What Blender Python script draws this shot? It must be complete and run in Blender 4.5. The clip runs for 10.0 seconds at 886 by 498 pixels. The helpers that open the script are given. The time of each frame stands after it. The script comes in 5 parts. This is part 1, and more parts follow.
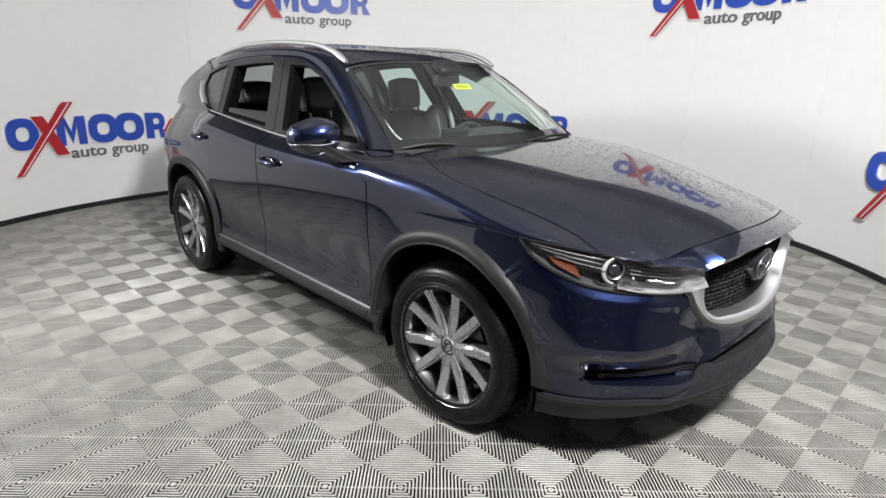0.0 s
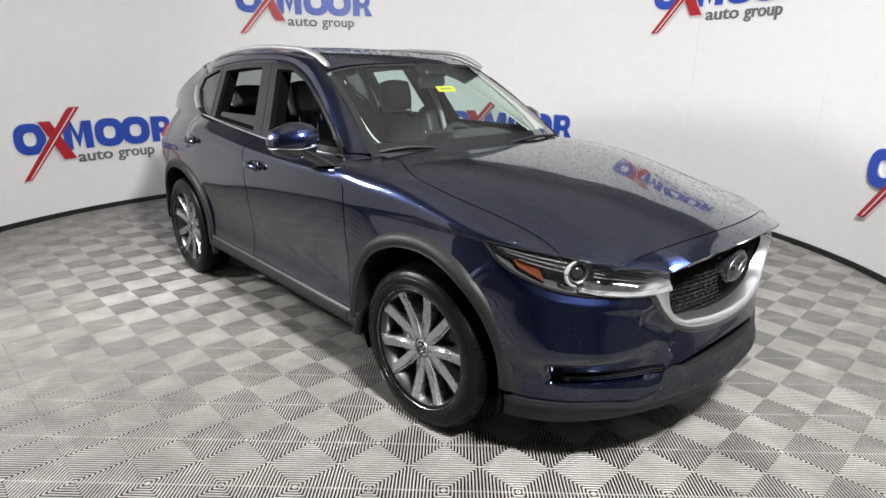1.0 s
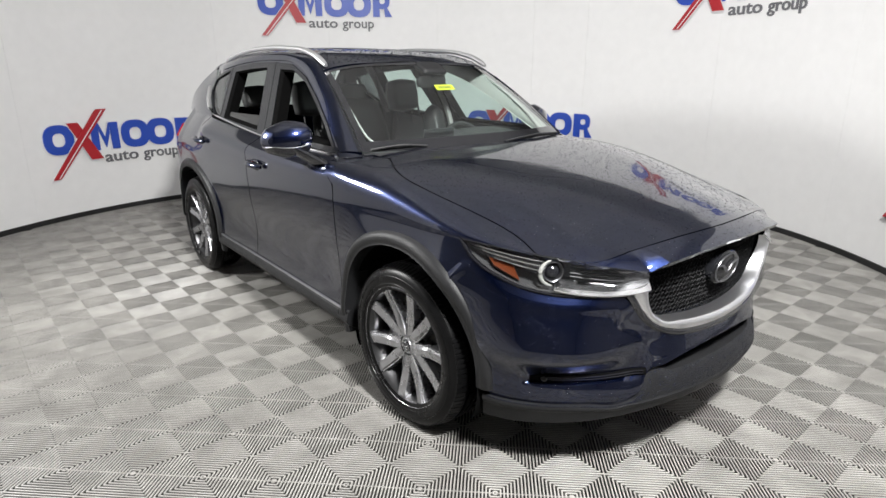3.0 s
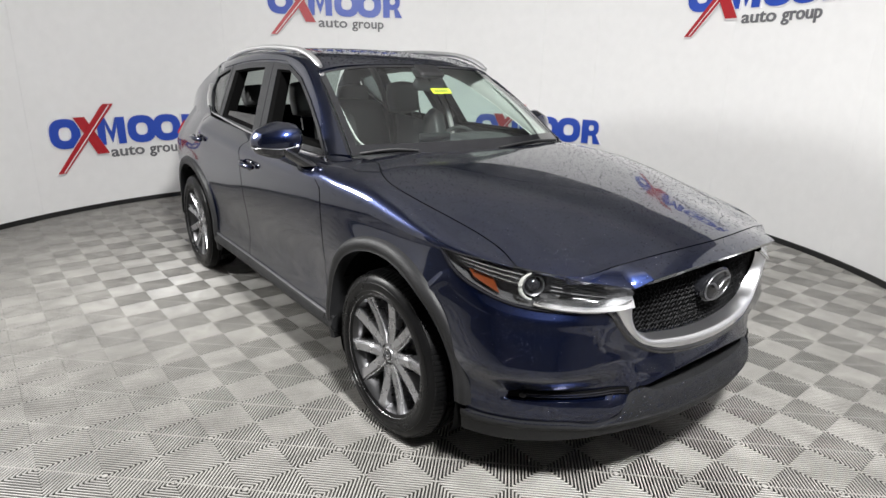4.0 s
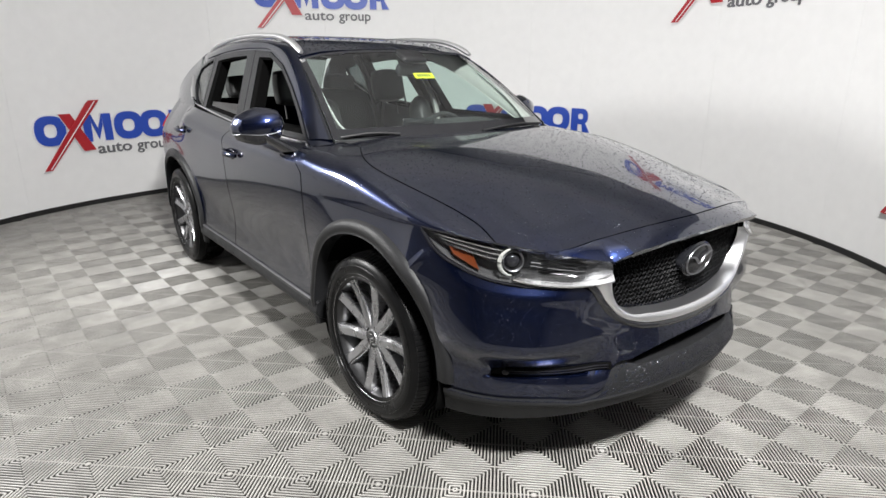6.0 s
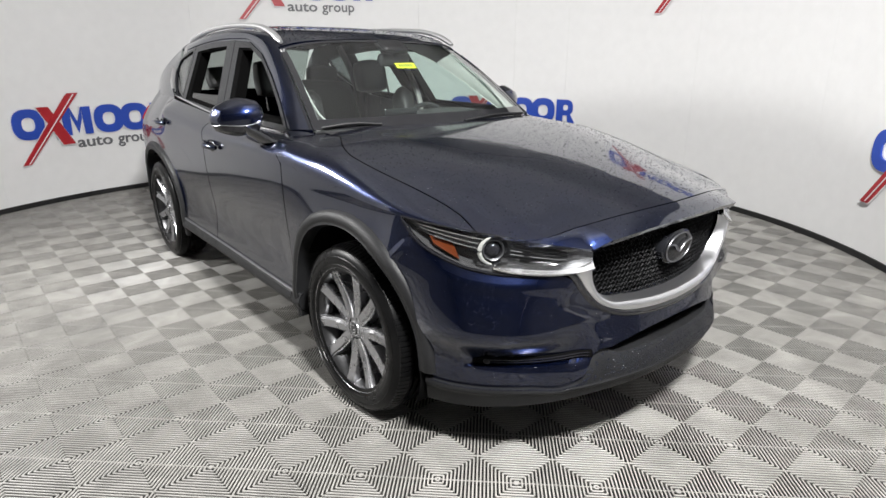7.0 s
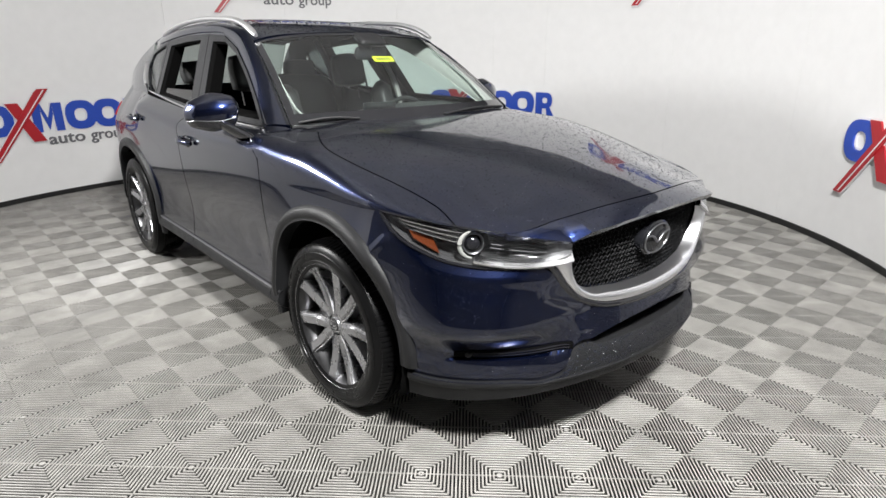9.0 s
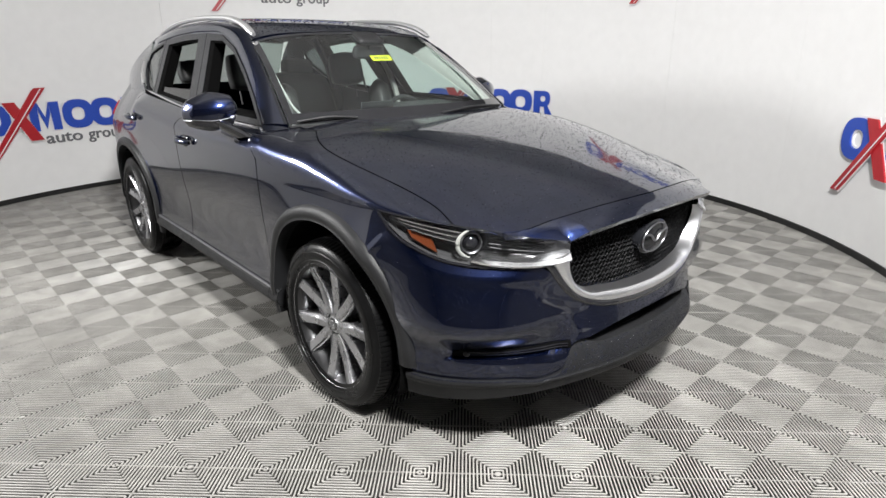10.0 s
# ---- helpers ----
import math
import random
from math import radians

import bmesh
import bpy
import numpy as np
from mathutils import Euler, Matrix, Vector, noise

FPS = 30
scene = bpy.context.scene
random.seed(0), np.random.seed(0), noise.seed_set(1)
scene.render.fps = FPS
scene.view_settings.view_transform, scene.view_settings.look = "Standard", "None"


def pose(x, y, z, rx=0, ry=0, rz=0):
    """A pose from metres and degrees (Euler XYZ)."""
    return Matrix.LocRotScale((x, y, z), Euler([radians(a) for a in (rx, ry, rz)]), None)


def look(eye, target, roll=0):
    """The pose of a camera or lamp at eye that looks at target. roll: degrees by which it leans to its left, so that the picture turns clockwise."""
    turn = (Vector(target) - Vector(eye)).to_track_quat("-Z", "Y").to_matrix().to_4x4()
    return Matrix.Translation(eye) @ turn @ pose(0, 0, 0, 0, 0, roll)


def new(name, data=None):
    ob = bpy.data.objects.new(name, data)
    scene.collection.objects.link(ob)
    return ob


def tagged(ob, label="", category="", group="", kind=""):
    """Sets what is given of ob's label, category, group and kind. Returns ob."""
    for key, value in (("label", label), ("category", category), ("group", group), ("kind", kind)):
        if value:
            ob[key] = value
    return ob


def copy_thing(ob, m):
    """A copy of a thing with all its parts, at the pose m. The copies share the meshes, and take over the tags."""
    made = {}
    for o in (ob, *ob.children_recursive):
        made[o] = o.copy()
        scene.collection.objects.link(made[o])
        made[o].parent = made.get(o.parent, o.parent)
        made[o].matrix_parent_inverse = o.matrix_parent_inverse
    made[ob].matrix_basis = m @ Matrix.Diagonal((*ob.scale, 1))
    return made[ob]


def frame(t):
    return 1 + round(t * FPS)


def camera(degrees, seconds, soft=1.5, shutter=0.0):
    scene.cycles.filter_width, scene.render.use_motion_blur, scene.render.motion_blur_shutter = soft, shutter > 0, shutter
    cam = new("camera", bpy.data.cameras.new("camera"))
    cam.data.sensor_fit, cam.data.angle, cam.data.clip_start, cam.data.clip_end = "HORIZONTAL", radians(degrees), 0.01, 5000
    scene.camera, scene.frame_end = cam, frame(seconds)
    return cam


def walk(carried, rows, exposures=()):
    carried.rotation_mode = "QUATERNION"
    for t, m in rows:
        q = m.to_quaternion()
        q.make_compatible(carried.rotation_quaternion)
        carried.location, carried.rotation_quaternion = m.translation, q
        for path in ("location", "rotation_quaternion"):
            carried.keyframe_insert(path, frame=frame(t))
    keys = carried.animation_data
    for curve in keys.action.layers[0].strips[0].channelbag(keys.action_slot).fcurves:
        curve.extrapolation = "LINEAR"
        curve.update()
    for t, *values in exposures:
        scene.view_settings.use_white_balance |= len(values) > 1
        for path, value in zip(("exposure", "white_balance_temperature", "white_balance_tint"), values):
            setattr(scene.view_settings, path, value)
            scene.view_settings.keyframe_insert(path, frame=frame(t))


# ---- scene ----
cam = camera(74.08, 10.0)


def view(x, y, z, yaw, pitch, roll):
    """Pose of the eye: yaw to the left of +y, pitch up, lean to the left, in degrees."""
    return pose(x, y, z, 0, 0, yaw) @ pose(0, 0, 0, 90 + pitch, 0, 0) @ pose(0, 0, 0, 0, 0, roll)


walk(cam, [
    (0, view(-0.1646, -1.8448, 1.5008, -0.656, -16.993, 1.299)),
    (0.5, view(-0.0716, -1.8061, 1.5097, -0.122, -17.268, 1.561)),
    (1, view(0.0286, -1.8519, 1.5265, 1.182, -17.178, 0.513)),
    (1.5, view(0.1064, -1.9006, 1.5281, 2.083, -16.675, -0.043)),
    (2, view(0.1568, -1.9419, 1.5165, 3.239, -16.733, -0.331)),
    (2.5, view(0.1919, -1.9005, 1.5099, 4.109, -17.106, -0.597)),
    (4, view(0.3494, -1.7626, 1.5260, 5.955, -17.006, 1.150)),
    (4.5, view(0.3861, -1.7814, 1.5085, 6.923, -16.332, 0.707)),
    (5, view(0.3921, -1.7893, 1.4948, 6.693, -16.372, 0.613)),
    (5.5, view(0.3965, -1.7755, 1.4780, 6.143, -16.834, 0.309)),
    (7, view(0.4378, -1.7589, 1.4464, 4.411, -17.974, -0.029)),
    (7.5, view(0.4418, -1.7534, 1.4465, 3.662, -18.339, -0.230)),
    (8, view(0.4473, -1.7473, 1.4502, 2.863, -18.834, -0.409)),
    (8.5, view(0.4454, -1.7462, 1.4469, 2.658, -18.835, -0.534)),
    (9, view(0.4451, -1.7505, 1.4442, 2.580, -18.553, -0.275)),
    (9.5, view(0.4456, -1.7483, 1.4446, 2.483, -18.651, -0.245)),
    (10, view(0.4461, -1.7524, 1.4493, 2.416, -18.732, -0.335)),
])
CAR = pose(0.518, 1.059, 0, 0, 0, -46.45)

# ---- world and lights ----
world = bpy.data.worlds.new("world")
scene.world = world
world.use_nodes = True
world.node_tree.nodes["Background"].inputs[0].default_value = (0.5, 0.55, 0.6, 1)
world.node_tree.nodes["Background"].inputs[1].default_value = 0.02

BOOTH = Vector((-0.567, 2.468, 0.0))   # centre of the round booth
RADIUS = 3.84
WALL_H = 2.9
CEILING = 3.9


def lamp(place, aim, w, h, watts, colour=(1.0, 0.995, 0.985)):
    data = bpy.data.lights.new("area", "AREA")
    data.shape, data.size, data.size_y, data.energy, data.color = "RECTANGLE", w, h, watts, colour
    ob = new("unseen_lamp_light", data)
    ob.matrix_world = look(place, aim)
    return ob


# ---- materials ----
def material(name, base, rough=0.5, metal=0.0, vary=0.0, scale=8.0, bump=0.0, bump_scale=60.0, coat=0.0, spec=0.5):
    """Principled surface with two scales of colour variation and fine relief."""
    m = bpy.data.materials.new(name)
    m.use_nodes = True
    n, l = m.node_tree.nodes, m.node_tree.links
    b = n["Principled BSDF"]
    b.inputs["Base Color"].default_value = (*base, 1)
    b.inputs["Roughness"].default_value = rough
    b.inputs["Metallic"].default_value = metal
    b.inputs["Specular IOR Level"].default_value = spec
    b.inputs["Coat Weight"].default_value = coat
    b.inputs["Coat Roughness"].default_value = 0.03
    co = n.new("ShaderNodeTexCoord")
    if vary:
        big, fine = n.new("ShaderNodeTexNoise"), n.new("ShaderNodeTexNoise")
        big.inputs["Scale"].default_value, big.inputs["Detail"].default_value = scale, 4
        fine.inputs["Scale"].default_value, fine.inputs["Detail"].default_value = scale * 12, 3
        add = n.new("ShaderNodeMath")
        l.new(co.outputs["Object"], big.inputs["Vector"])
        l.new(co.outputs["Object"], fine.inputs["Vector"])
        l.new(big.outputs["Fac"], add.inputs[0])
        l.new(fine.outputs["Fac"], add.inputs[1])
        rng = n.new("ShaderNodeMapRange")
        rng.inputs["From Min"].default_value, rng.inputs["From Max"].default_value = 0.6, 1.4
        rng.inputs["To Min"].default_value, rng.inputs["To Max"].default_value = 1 - vary, 1 + vary
        l.new(add.outputs[0], rng.inputs["Value"])
        mul = n.new("ShaderNodeVectorMath")
        mul.operation = "SCALE"
        mul.inputs[0].default_value = base
        l.new(rng.outputs[0], mul.inputs["Scale"])
        l.new(mul.outputs[0], b.inputs["Base Color"])
        rr = n.new("ShaderNodeMapRange")
        rr.inputs["From Min"].default_value, rr.inputs["From Max"].default_value = 0.3, 0.7
        rr.inputs["To Min"].default_value, rr.inputs["To Max"].default_value = max(0, rough - vary * 0.4), min(1, rough + vary * 0.4)
        l.new(big.outputs["Fac"], rr.inputs["Value"])
        l.new(rr.outputs[0], b.inputs["Roughness"])
    if bump:
        tex, bm = n.new("ShaderNodeTexNoise"), n.new("ShaderNodeBump")
        tex.inputs["Scale"].default_value, tex.inputs["Detail"].default_value = bump_scale, 4
        bm.inputs["Strength"].default_value, bm.inputs["Distance"].default_value = bump, 0.002
        l.new(co.outputs["Object"], tex.inputs["Vector"])
        l.new(tex.outputs["Fac"], bm.inputs["Height"])
        l.new(bm.outputs["Normal"], b.inputs["Normal"])
    return m


WALL = material("wall_vinyl", (0.85, 0.845, 0.84), 0.55, vary=0.03, scale=0.8, bump=0.15, bump_scale=3)
BLACK_TRIM = material("black_rubber_trim", (0.012, 0.012, 0.012), 0.5, vary=0.2, scale=5)
CEIL = material("grey_ceiling", (0.6, 0.6, 0.6), 0.9, vary=0.2, scale=2)
SHOP = material("dark_shop_wall", (0.09, 0.09, 0.095), 0.6, vary=0.15, scale=2)
TILE = material("grey_plastic_tile", (0.29, 0.284, 0.273), 0.36, vary=0.18, scale=7, bump=0.1, bump_scale=300)


def weather(m, base):
    """Scuffs and stains laid over the whole floor, and a shade of its own for each tile."""
    n, l = m.node_tree.nodes, m.node_tree.links
    geo, info = n.new("ShaderNodeNewGeometry"), n.new("ShaderNodeObjectInfo")
    total = None
    for scale, detail, lo, hi in ((0.8, 5, 0.86, 1.10), (6.0, 8, 0.74, 1.14)):
        t, r = n.new("ShaderNodeTexNoise"), n.new("ShaderNodeMapRange")
        t.inputs["Scale"].default_value, t.inputs["Detail"].default_value = scale, detail
        t.inputs["Distortion"].default_value = 0.8
        l.new(geo.outputs["Position"], t.inputs["Vector"])
        r.inputs["From Min"].default_value, r.inputs["From Max"].default_value = 0.3, 0.7
        r.inputs["To Min"].default_value, r.inputs["To Max"].default_value = lo, hi
        l.new(t.outputs["Fac"], r.inputs["Value"])
        if total is None:
            total = r
        else:
            k = n.new("ShaderNodeMath")
            k.operation = "MULTIPLY"
            l.new(total.outputs[0], k.inputs[0])
            l.new(r.outputs[0], k.inputs[1])
            total = k
    own = n.new("ShaderNodeMapRange")
    own.inputs["To Min"].default_value, own.inputs["To Max"].default_value = 0.94, 1.05
    l.new(info.outputs["Random"], own.inputs["Value"])
    k = n.new("ShaderNodeMath")
    k.operation = "MULTIPLY"
    l.new(total.outputs[0], k.inputs[0])
    l.new(own.outputs[0], k.inputs[1])
    mul = n.new("ShaderNodeVectorMath")
    mul.operation = "SCALE"
    mul.inputs[0].default_value = base
    l.new(k.outputs[0], mul.inputs["Scale"])
    l.new(mul.outputs[0], n["Principled BSDF"].inputs["Base Color"])


weather(TILE, (0.318, 0.308, 0.288))
# lower rib faces and webs: shade of the gaps put into their colour
TILE_SHADE = material("shaded_rib_foot", (0.05, 0.048, 0.044), 0.6, vary=0.2, scale=7)
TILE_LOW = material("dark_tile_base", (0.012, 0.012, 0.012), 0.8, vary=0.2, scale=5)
BLUE = material("blue_logo_plastic", (0.018, 0.068, 0.44), 0.4, vary=0.08, scale=3)
RED = material("red_logo_plastic", (0.42, 0.012, 0.02), 0.4, vary=0.08, scale=3)
WHITE = material("white_logo_edge", (0.8, 0.79, 0.8), 0.5)
GREY = material("grey_logo_plastic", (0.14, 0.14, 0.15), 0.5)


# ---- mesh helpers ----
def link_mesh(name, bm, mat, smooth=False, angle=40):
    me = bpy.data.meshes.new(name)
    bmesh.ops.recalc_face_normals(bm, faces=bm.faces)
    if smooth:
        for f in bm.faces:
            f.smooth = True
        for e in bm.edges:
            if len(e.link_faces) == 2 and e.calc_face_angle(0) > radians(angle):
                e.smooth = False
    bm.to_mesh(me)
    bm.free()
    for mm in (mat if isinstance(mat, (list, tuple)) else [mat]):
        me.materials.append(mm)
    return new(name, me)


def part(name, bm, mat, parent, label="", smooth=True, angle=40):
    ob = link_mesh(name, bm, mat, smooth, angle)
    ob.parent = parent
    if label:
        ob["label"] = label
    return ob


def thing(name, label, category, group="", kind="", m=None):
    ob = tagged(new(name), label, category, group, kind)
    if m is not None:
        ob.matrix_world = m
    return ob


def add_box(bm, x0, x1, y0, y1, z0, z1, m=None, bevel=0.0):
    r = bmesh.ops.create_cube(bm, size=1)
    mat = Matrix.LocRotScale(((x0 + x1) / 2, (y0 + y1) / 2, (z0 + z1) / 2), None, (x1 - x0, y1 - y0, z1 - z0))
    bmesh.ops.transform(bm, matrix=(m @ mat) if m is not None else mat, verts=r["verts"])
    if bevel:
        es = list({e for v in r["verts"] for e in v.link_edges})
        bmesh.ops.bevel(bm, geom=es, offset=bevel, segments=2, affect="EDGES", profile=0.5)


# ---- the round booth ----
def on_wall(deg, z, off=0.0):
    a = radians(deg)
    return Vector((BOOTH.x + (RADIUS - off) * math.cos(a), BOOTH.y + (RADIUS - off) * math.sin(a), z))


ARC = (-38.0, 222.0)


def arc_sheet(bm, a0, a1, z0, z1, r0, r1, step=1.5):
    """A curved slab standing on the circle from angle a0 to a1."""
    n = max(2, int(abs(a1 - a0) / step))
    ring = []
    for k in range(n + 1):
        a = radians(a0 + (a1 - a0) * k / n)
        c, s = math.cos(a), math.sin(a)
        ring.append([bm.verts.new((BOOTH.x + r * c, BOOTH.y + r * s, z)) for r, z in ((r0, z0), (r0, z1), (r1, z1), (r1, z0))])
    for p, q in zip(ring, ring[1:]):
        for j in range(4):
            bm.faces.new((p[j], p[(j + 1) % 4], q[(j + 1) % 4], q[j]))
    for p in (ring[0], ring[-1]):
        bm.faces.new(p)


wall_round = thing("wall_round", "round white vinyl booth wall with logos", "wall", kind="structure")
panel_edges = [ARC[0], -12, 14, 36, 59.9, 70.1, 89, 110, 131, 164, 190, ARC[1]]
for a0, a1 in zip(panel_edges, panel_edges[1:]):
    bm = bmesh.new()
    arc_sheet(bm, a0 + 0.012, a1 - 0.012, 0.0, WALL_H, RADIUS, RADIUS + 0.06)
    part("wall_panel", bm, WALL, wall_round, angle=30)
# a second sheet of vinyl lapped over the first, its corner ending half way up
bm = bmesh.new()
arc_sheet(bm, 149.3, 163.9, 1.50, WALL_H, RADIUS - 0.003, RADIUS - 0.0004)
part("vinyl_sheet", bm, WALL, wall_round, "lapped sheet of white vinyl", angle=30)
bm = bmesh.new()
arc_sheet(bm, ARC[0], ARC[1], 0.0, WALL_H, RADIUS + 0.062, RADIUS + 0.12)
part("wall_backing", bm, WALL, wall_round)
bm = bmesh.new()
arc_sheet(bm, ARC[0], ARC[1], 0.0, 0.05, RADIUS - 0.012, RADIUS - 0.001)
tagged(link_mesh("baseboard", bm, BLACK_TRIM, True, 30), "black rubber baseboard along the round booth wall", "baseboard", kind="structure")

# straight walls that close the bay behind the camera
e0, e1 = on_wall(ARC[0], 0), on_wall(ARC[1], 0)
BACK_Y = -4.2
for nm, x, y0 in (("wall_east", e0.x, e0.y), ("wall_west", e1.x, e1.y)):
    bm = bmesh.new()
    sx = 1 if nm == "wall_east" else -1
    add_box(bm, min(x, x + sx * 0.12), max(x, x + sx * 0.12), BACK_Y, y0 - 0.01, 0, CEILING)
    tagged(link_mesh(nm, bm, SHOP), "plain dark grey side wall of the bay", "wall", kind="structure")
bm = bmesh.new()
add_box(bm, e1.x - 0.12, e0.x + 0.12, BACK_Y - 0.12, BACK_Y - 0.003, 0, CEILING)
tagged(link_mesh("wall_south", bm, SHOP), "plain dark grey back wall of the bay", "wall", kind="structure")
bm = bmesh.new()
add_box(bm, -5.6, 4.6, BACK_Y - 0.2, 7.4, CEILING, CEILING + 0.1)
tagged(link_mesh("ceiling", bm, CEIL), "plain light grey ceiling over the booth", "ceiling", kind="structure")

# unseen lamps under the ceiling; the last two are added to brighten floor and walls
GLOW = bpy.data.materials.new("lamp_diffuser")
GLOW.use_nodes = True
_e = GLOW.node_tree.nodes.new("ShaderNodeEmission")
_e.inputs[0].default_value, _e.inputs[1].default_value = (1.0, 0.995, 0.985, 1), 3.0
GLOW.node_tree.links.new(_e.outputs[0], GLOW.node_tree.nodes["Material Output"].inputs[0])
LAMP_FRAME = material("lamp_frame", (0.5, 0.5, 0.5), 0.5)
# place, size, watts and aim of each small bright panel
LAMPS = [((-3.4, 1.1, 2.25), 0.6, 0.45, 92, (0.5, 0.9, 0.9)), ((1.1, -1.7, 3.45), 0.5, 0.45, 272, (0.8, 0.7, 0.0)),
         ((2.75, -0.2, 2.7), 0.75, 0.6, 228, (-1.4, 1.5, 0.9))]
for place, w, h, watts, aim in LAMPS:
    m = look(Vector(place), Vector(aim))
    t = thing("ceiling_light", "unseen white light panel hung leaning under the ceiling", "ceiling light", "ceiling lights", m=m)
    bm = bmesh.new()
    add_box(bm, -w / 2 - 0.03, w / 2 + 0.03, -h / 2 - 0.03, h / 2 + 0.03, 0.0, 0.06, bevel=0.008)
    part("frame", bm, LAMP_FRAME, t)
    for sx in (-0.4 * w, 0.4 * w):
        foot = m @ Vector((sx, 0, 0.055))
        cable = bmesh.new()
        bmesh.ops.create_cone(cable, cap_ends=True, segments=8, radius1=0.006, radius2=0.006, depth=CEILING - foot.z)
        bmesh.ops.transform(cable, matrix=m.inverted() @ Matrix.Translation((foot.x, foot.y, (foot.z + CEILING) / 2)), verts=cable.verts)
        part("hanger", cable, LAMP_FRAME, t)
    bm = bmesh.new()
    add_box(bm, -w / 2, w / 2, -h / 2, h / 2, -0.012, -0.001, bevel=0.003)
    part("diffuser", bm, GLOW, t)
    lamp(m @ Vector((0, 0, -0.03)), m @ Vector((0, 0, -1)), w - 0.03, h - 0.03, watts * 1.58)


# ---- logos on the wall ----
def wall_shape(bm, pts, a_start, z_base, depth0, depth1):
    """Extrudes a flat outline (metres along the wall, height) and bends it onto the wall."""
    vs0, vs1 = [], []
    for x, z in pts:
        a = a_start - math.degrees(x / RADIUS)
        vs0.append(bm.verts.new(on_wall(a, z_base + z, depth0)))
        vs1.append(bm.verts.new(on_wall(a, z_base + z, depth1)))
    f = bm.faces.new(vs1)
    for k in range(len(pts)):
        bm.faces.new((vs0[k - 1], vs0[k], vs1[k], vs1[k - 1]))
    return f


def ring_shape(bm, cx, cz, rx, rz, w, a_start, z_base, d0, d1, n=36, wx=None):
    wx = wx or w
    rows = []
    for k in range(n):
        a = 2 * math.pi * k / n
        c, s = math.cos(a), math.sin(a)
        px, pz = abs(c) ** 0.8 * math.copysign(1, c), abs(s) ** 0.8 * math.copysign(1, s)
        rows.append([bm.verts.new(on_wall(a_start - math.degrees((cx + rr * px) / RADIUS), z_base + cz + rq * pz, d))
                     for rr, rq, d in ((rx, rz, d0), (rx, rz, d1), (rx - wx, rz - w, d1), (rx - wx, rz - w, d0))])
    for k in range(n):
        p, q = rows[k - 1], rows[k]
        for j in range(3):
            bm.faces.new((p[j], p[j + 1], q[j + 1], q[j]))


def wall_words(words, x0, x1, z0, size, a_start, z_base):
    """Raised words in the built-in font, bent onto the wall between x0 and x1."""
    cu = bpy.data.curves.new("lettering", "FONT")
    cu.body, cu.size, cu.extrude, cu.resolution_u, cu.offset = words, size, 0.006, 3, 0.002
    tmp = bpy.data.objects.new("lettering", cu)
    me = bpy.data.meshes.new_from_object(tmp)
    bm = bmesh.new()
    bm.from_mesh(me)
    bpy.data.objects.remove(tmp)
    bpy.data.curves.remove(cu)
    bpy.data.meshes.remove(me)
    lo, hi = min(v.co.x for v in bm.verts), max(v.co.x for v in bm.verts)
    for v in bm.verts:
        x = x0 + (v.co.x - lo) / (hi - lo) * (x1 - x0)
        v.co = on_wall(a_start - math.degrees(x / RADIUS), z_base + z0 + v.co.y, 0.008 + v.co.z)
    return bm


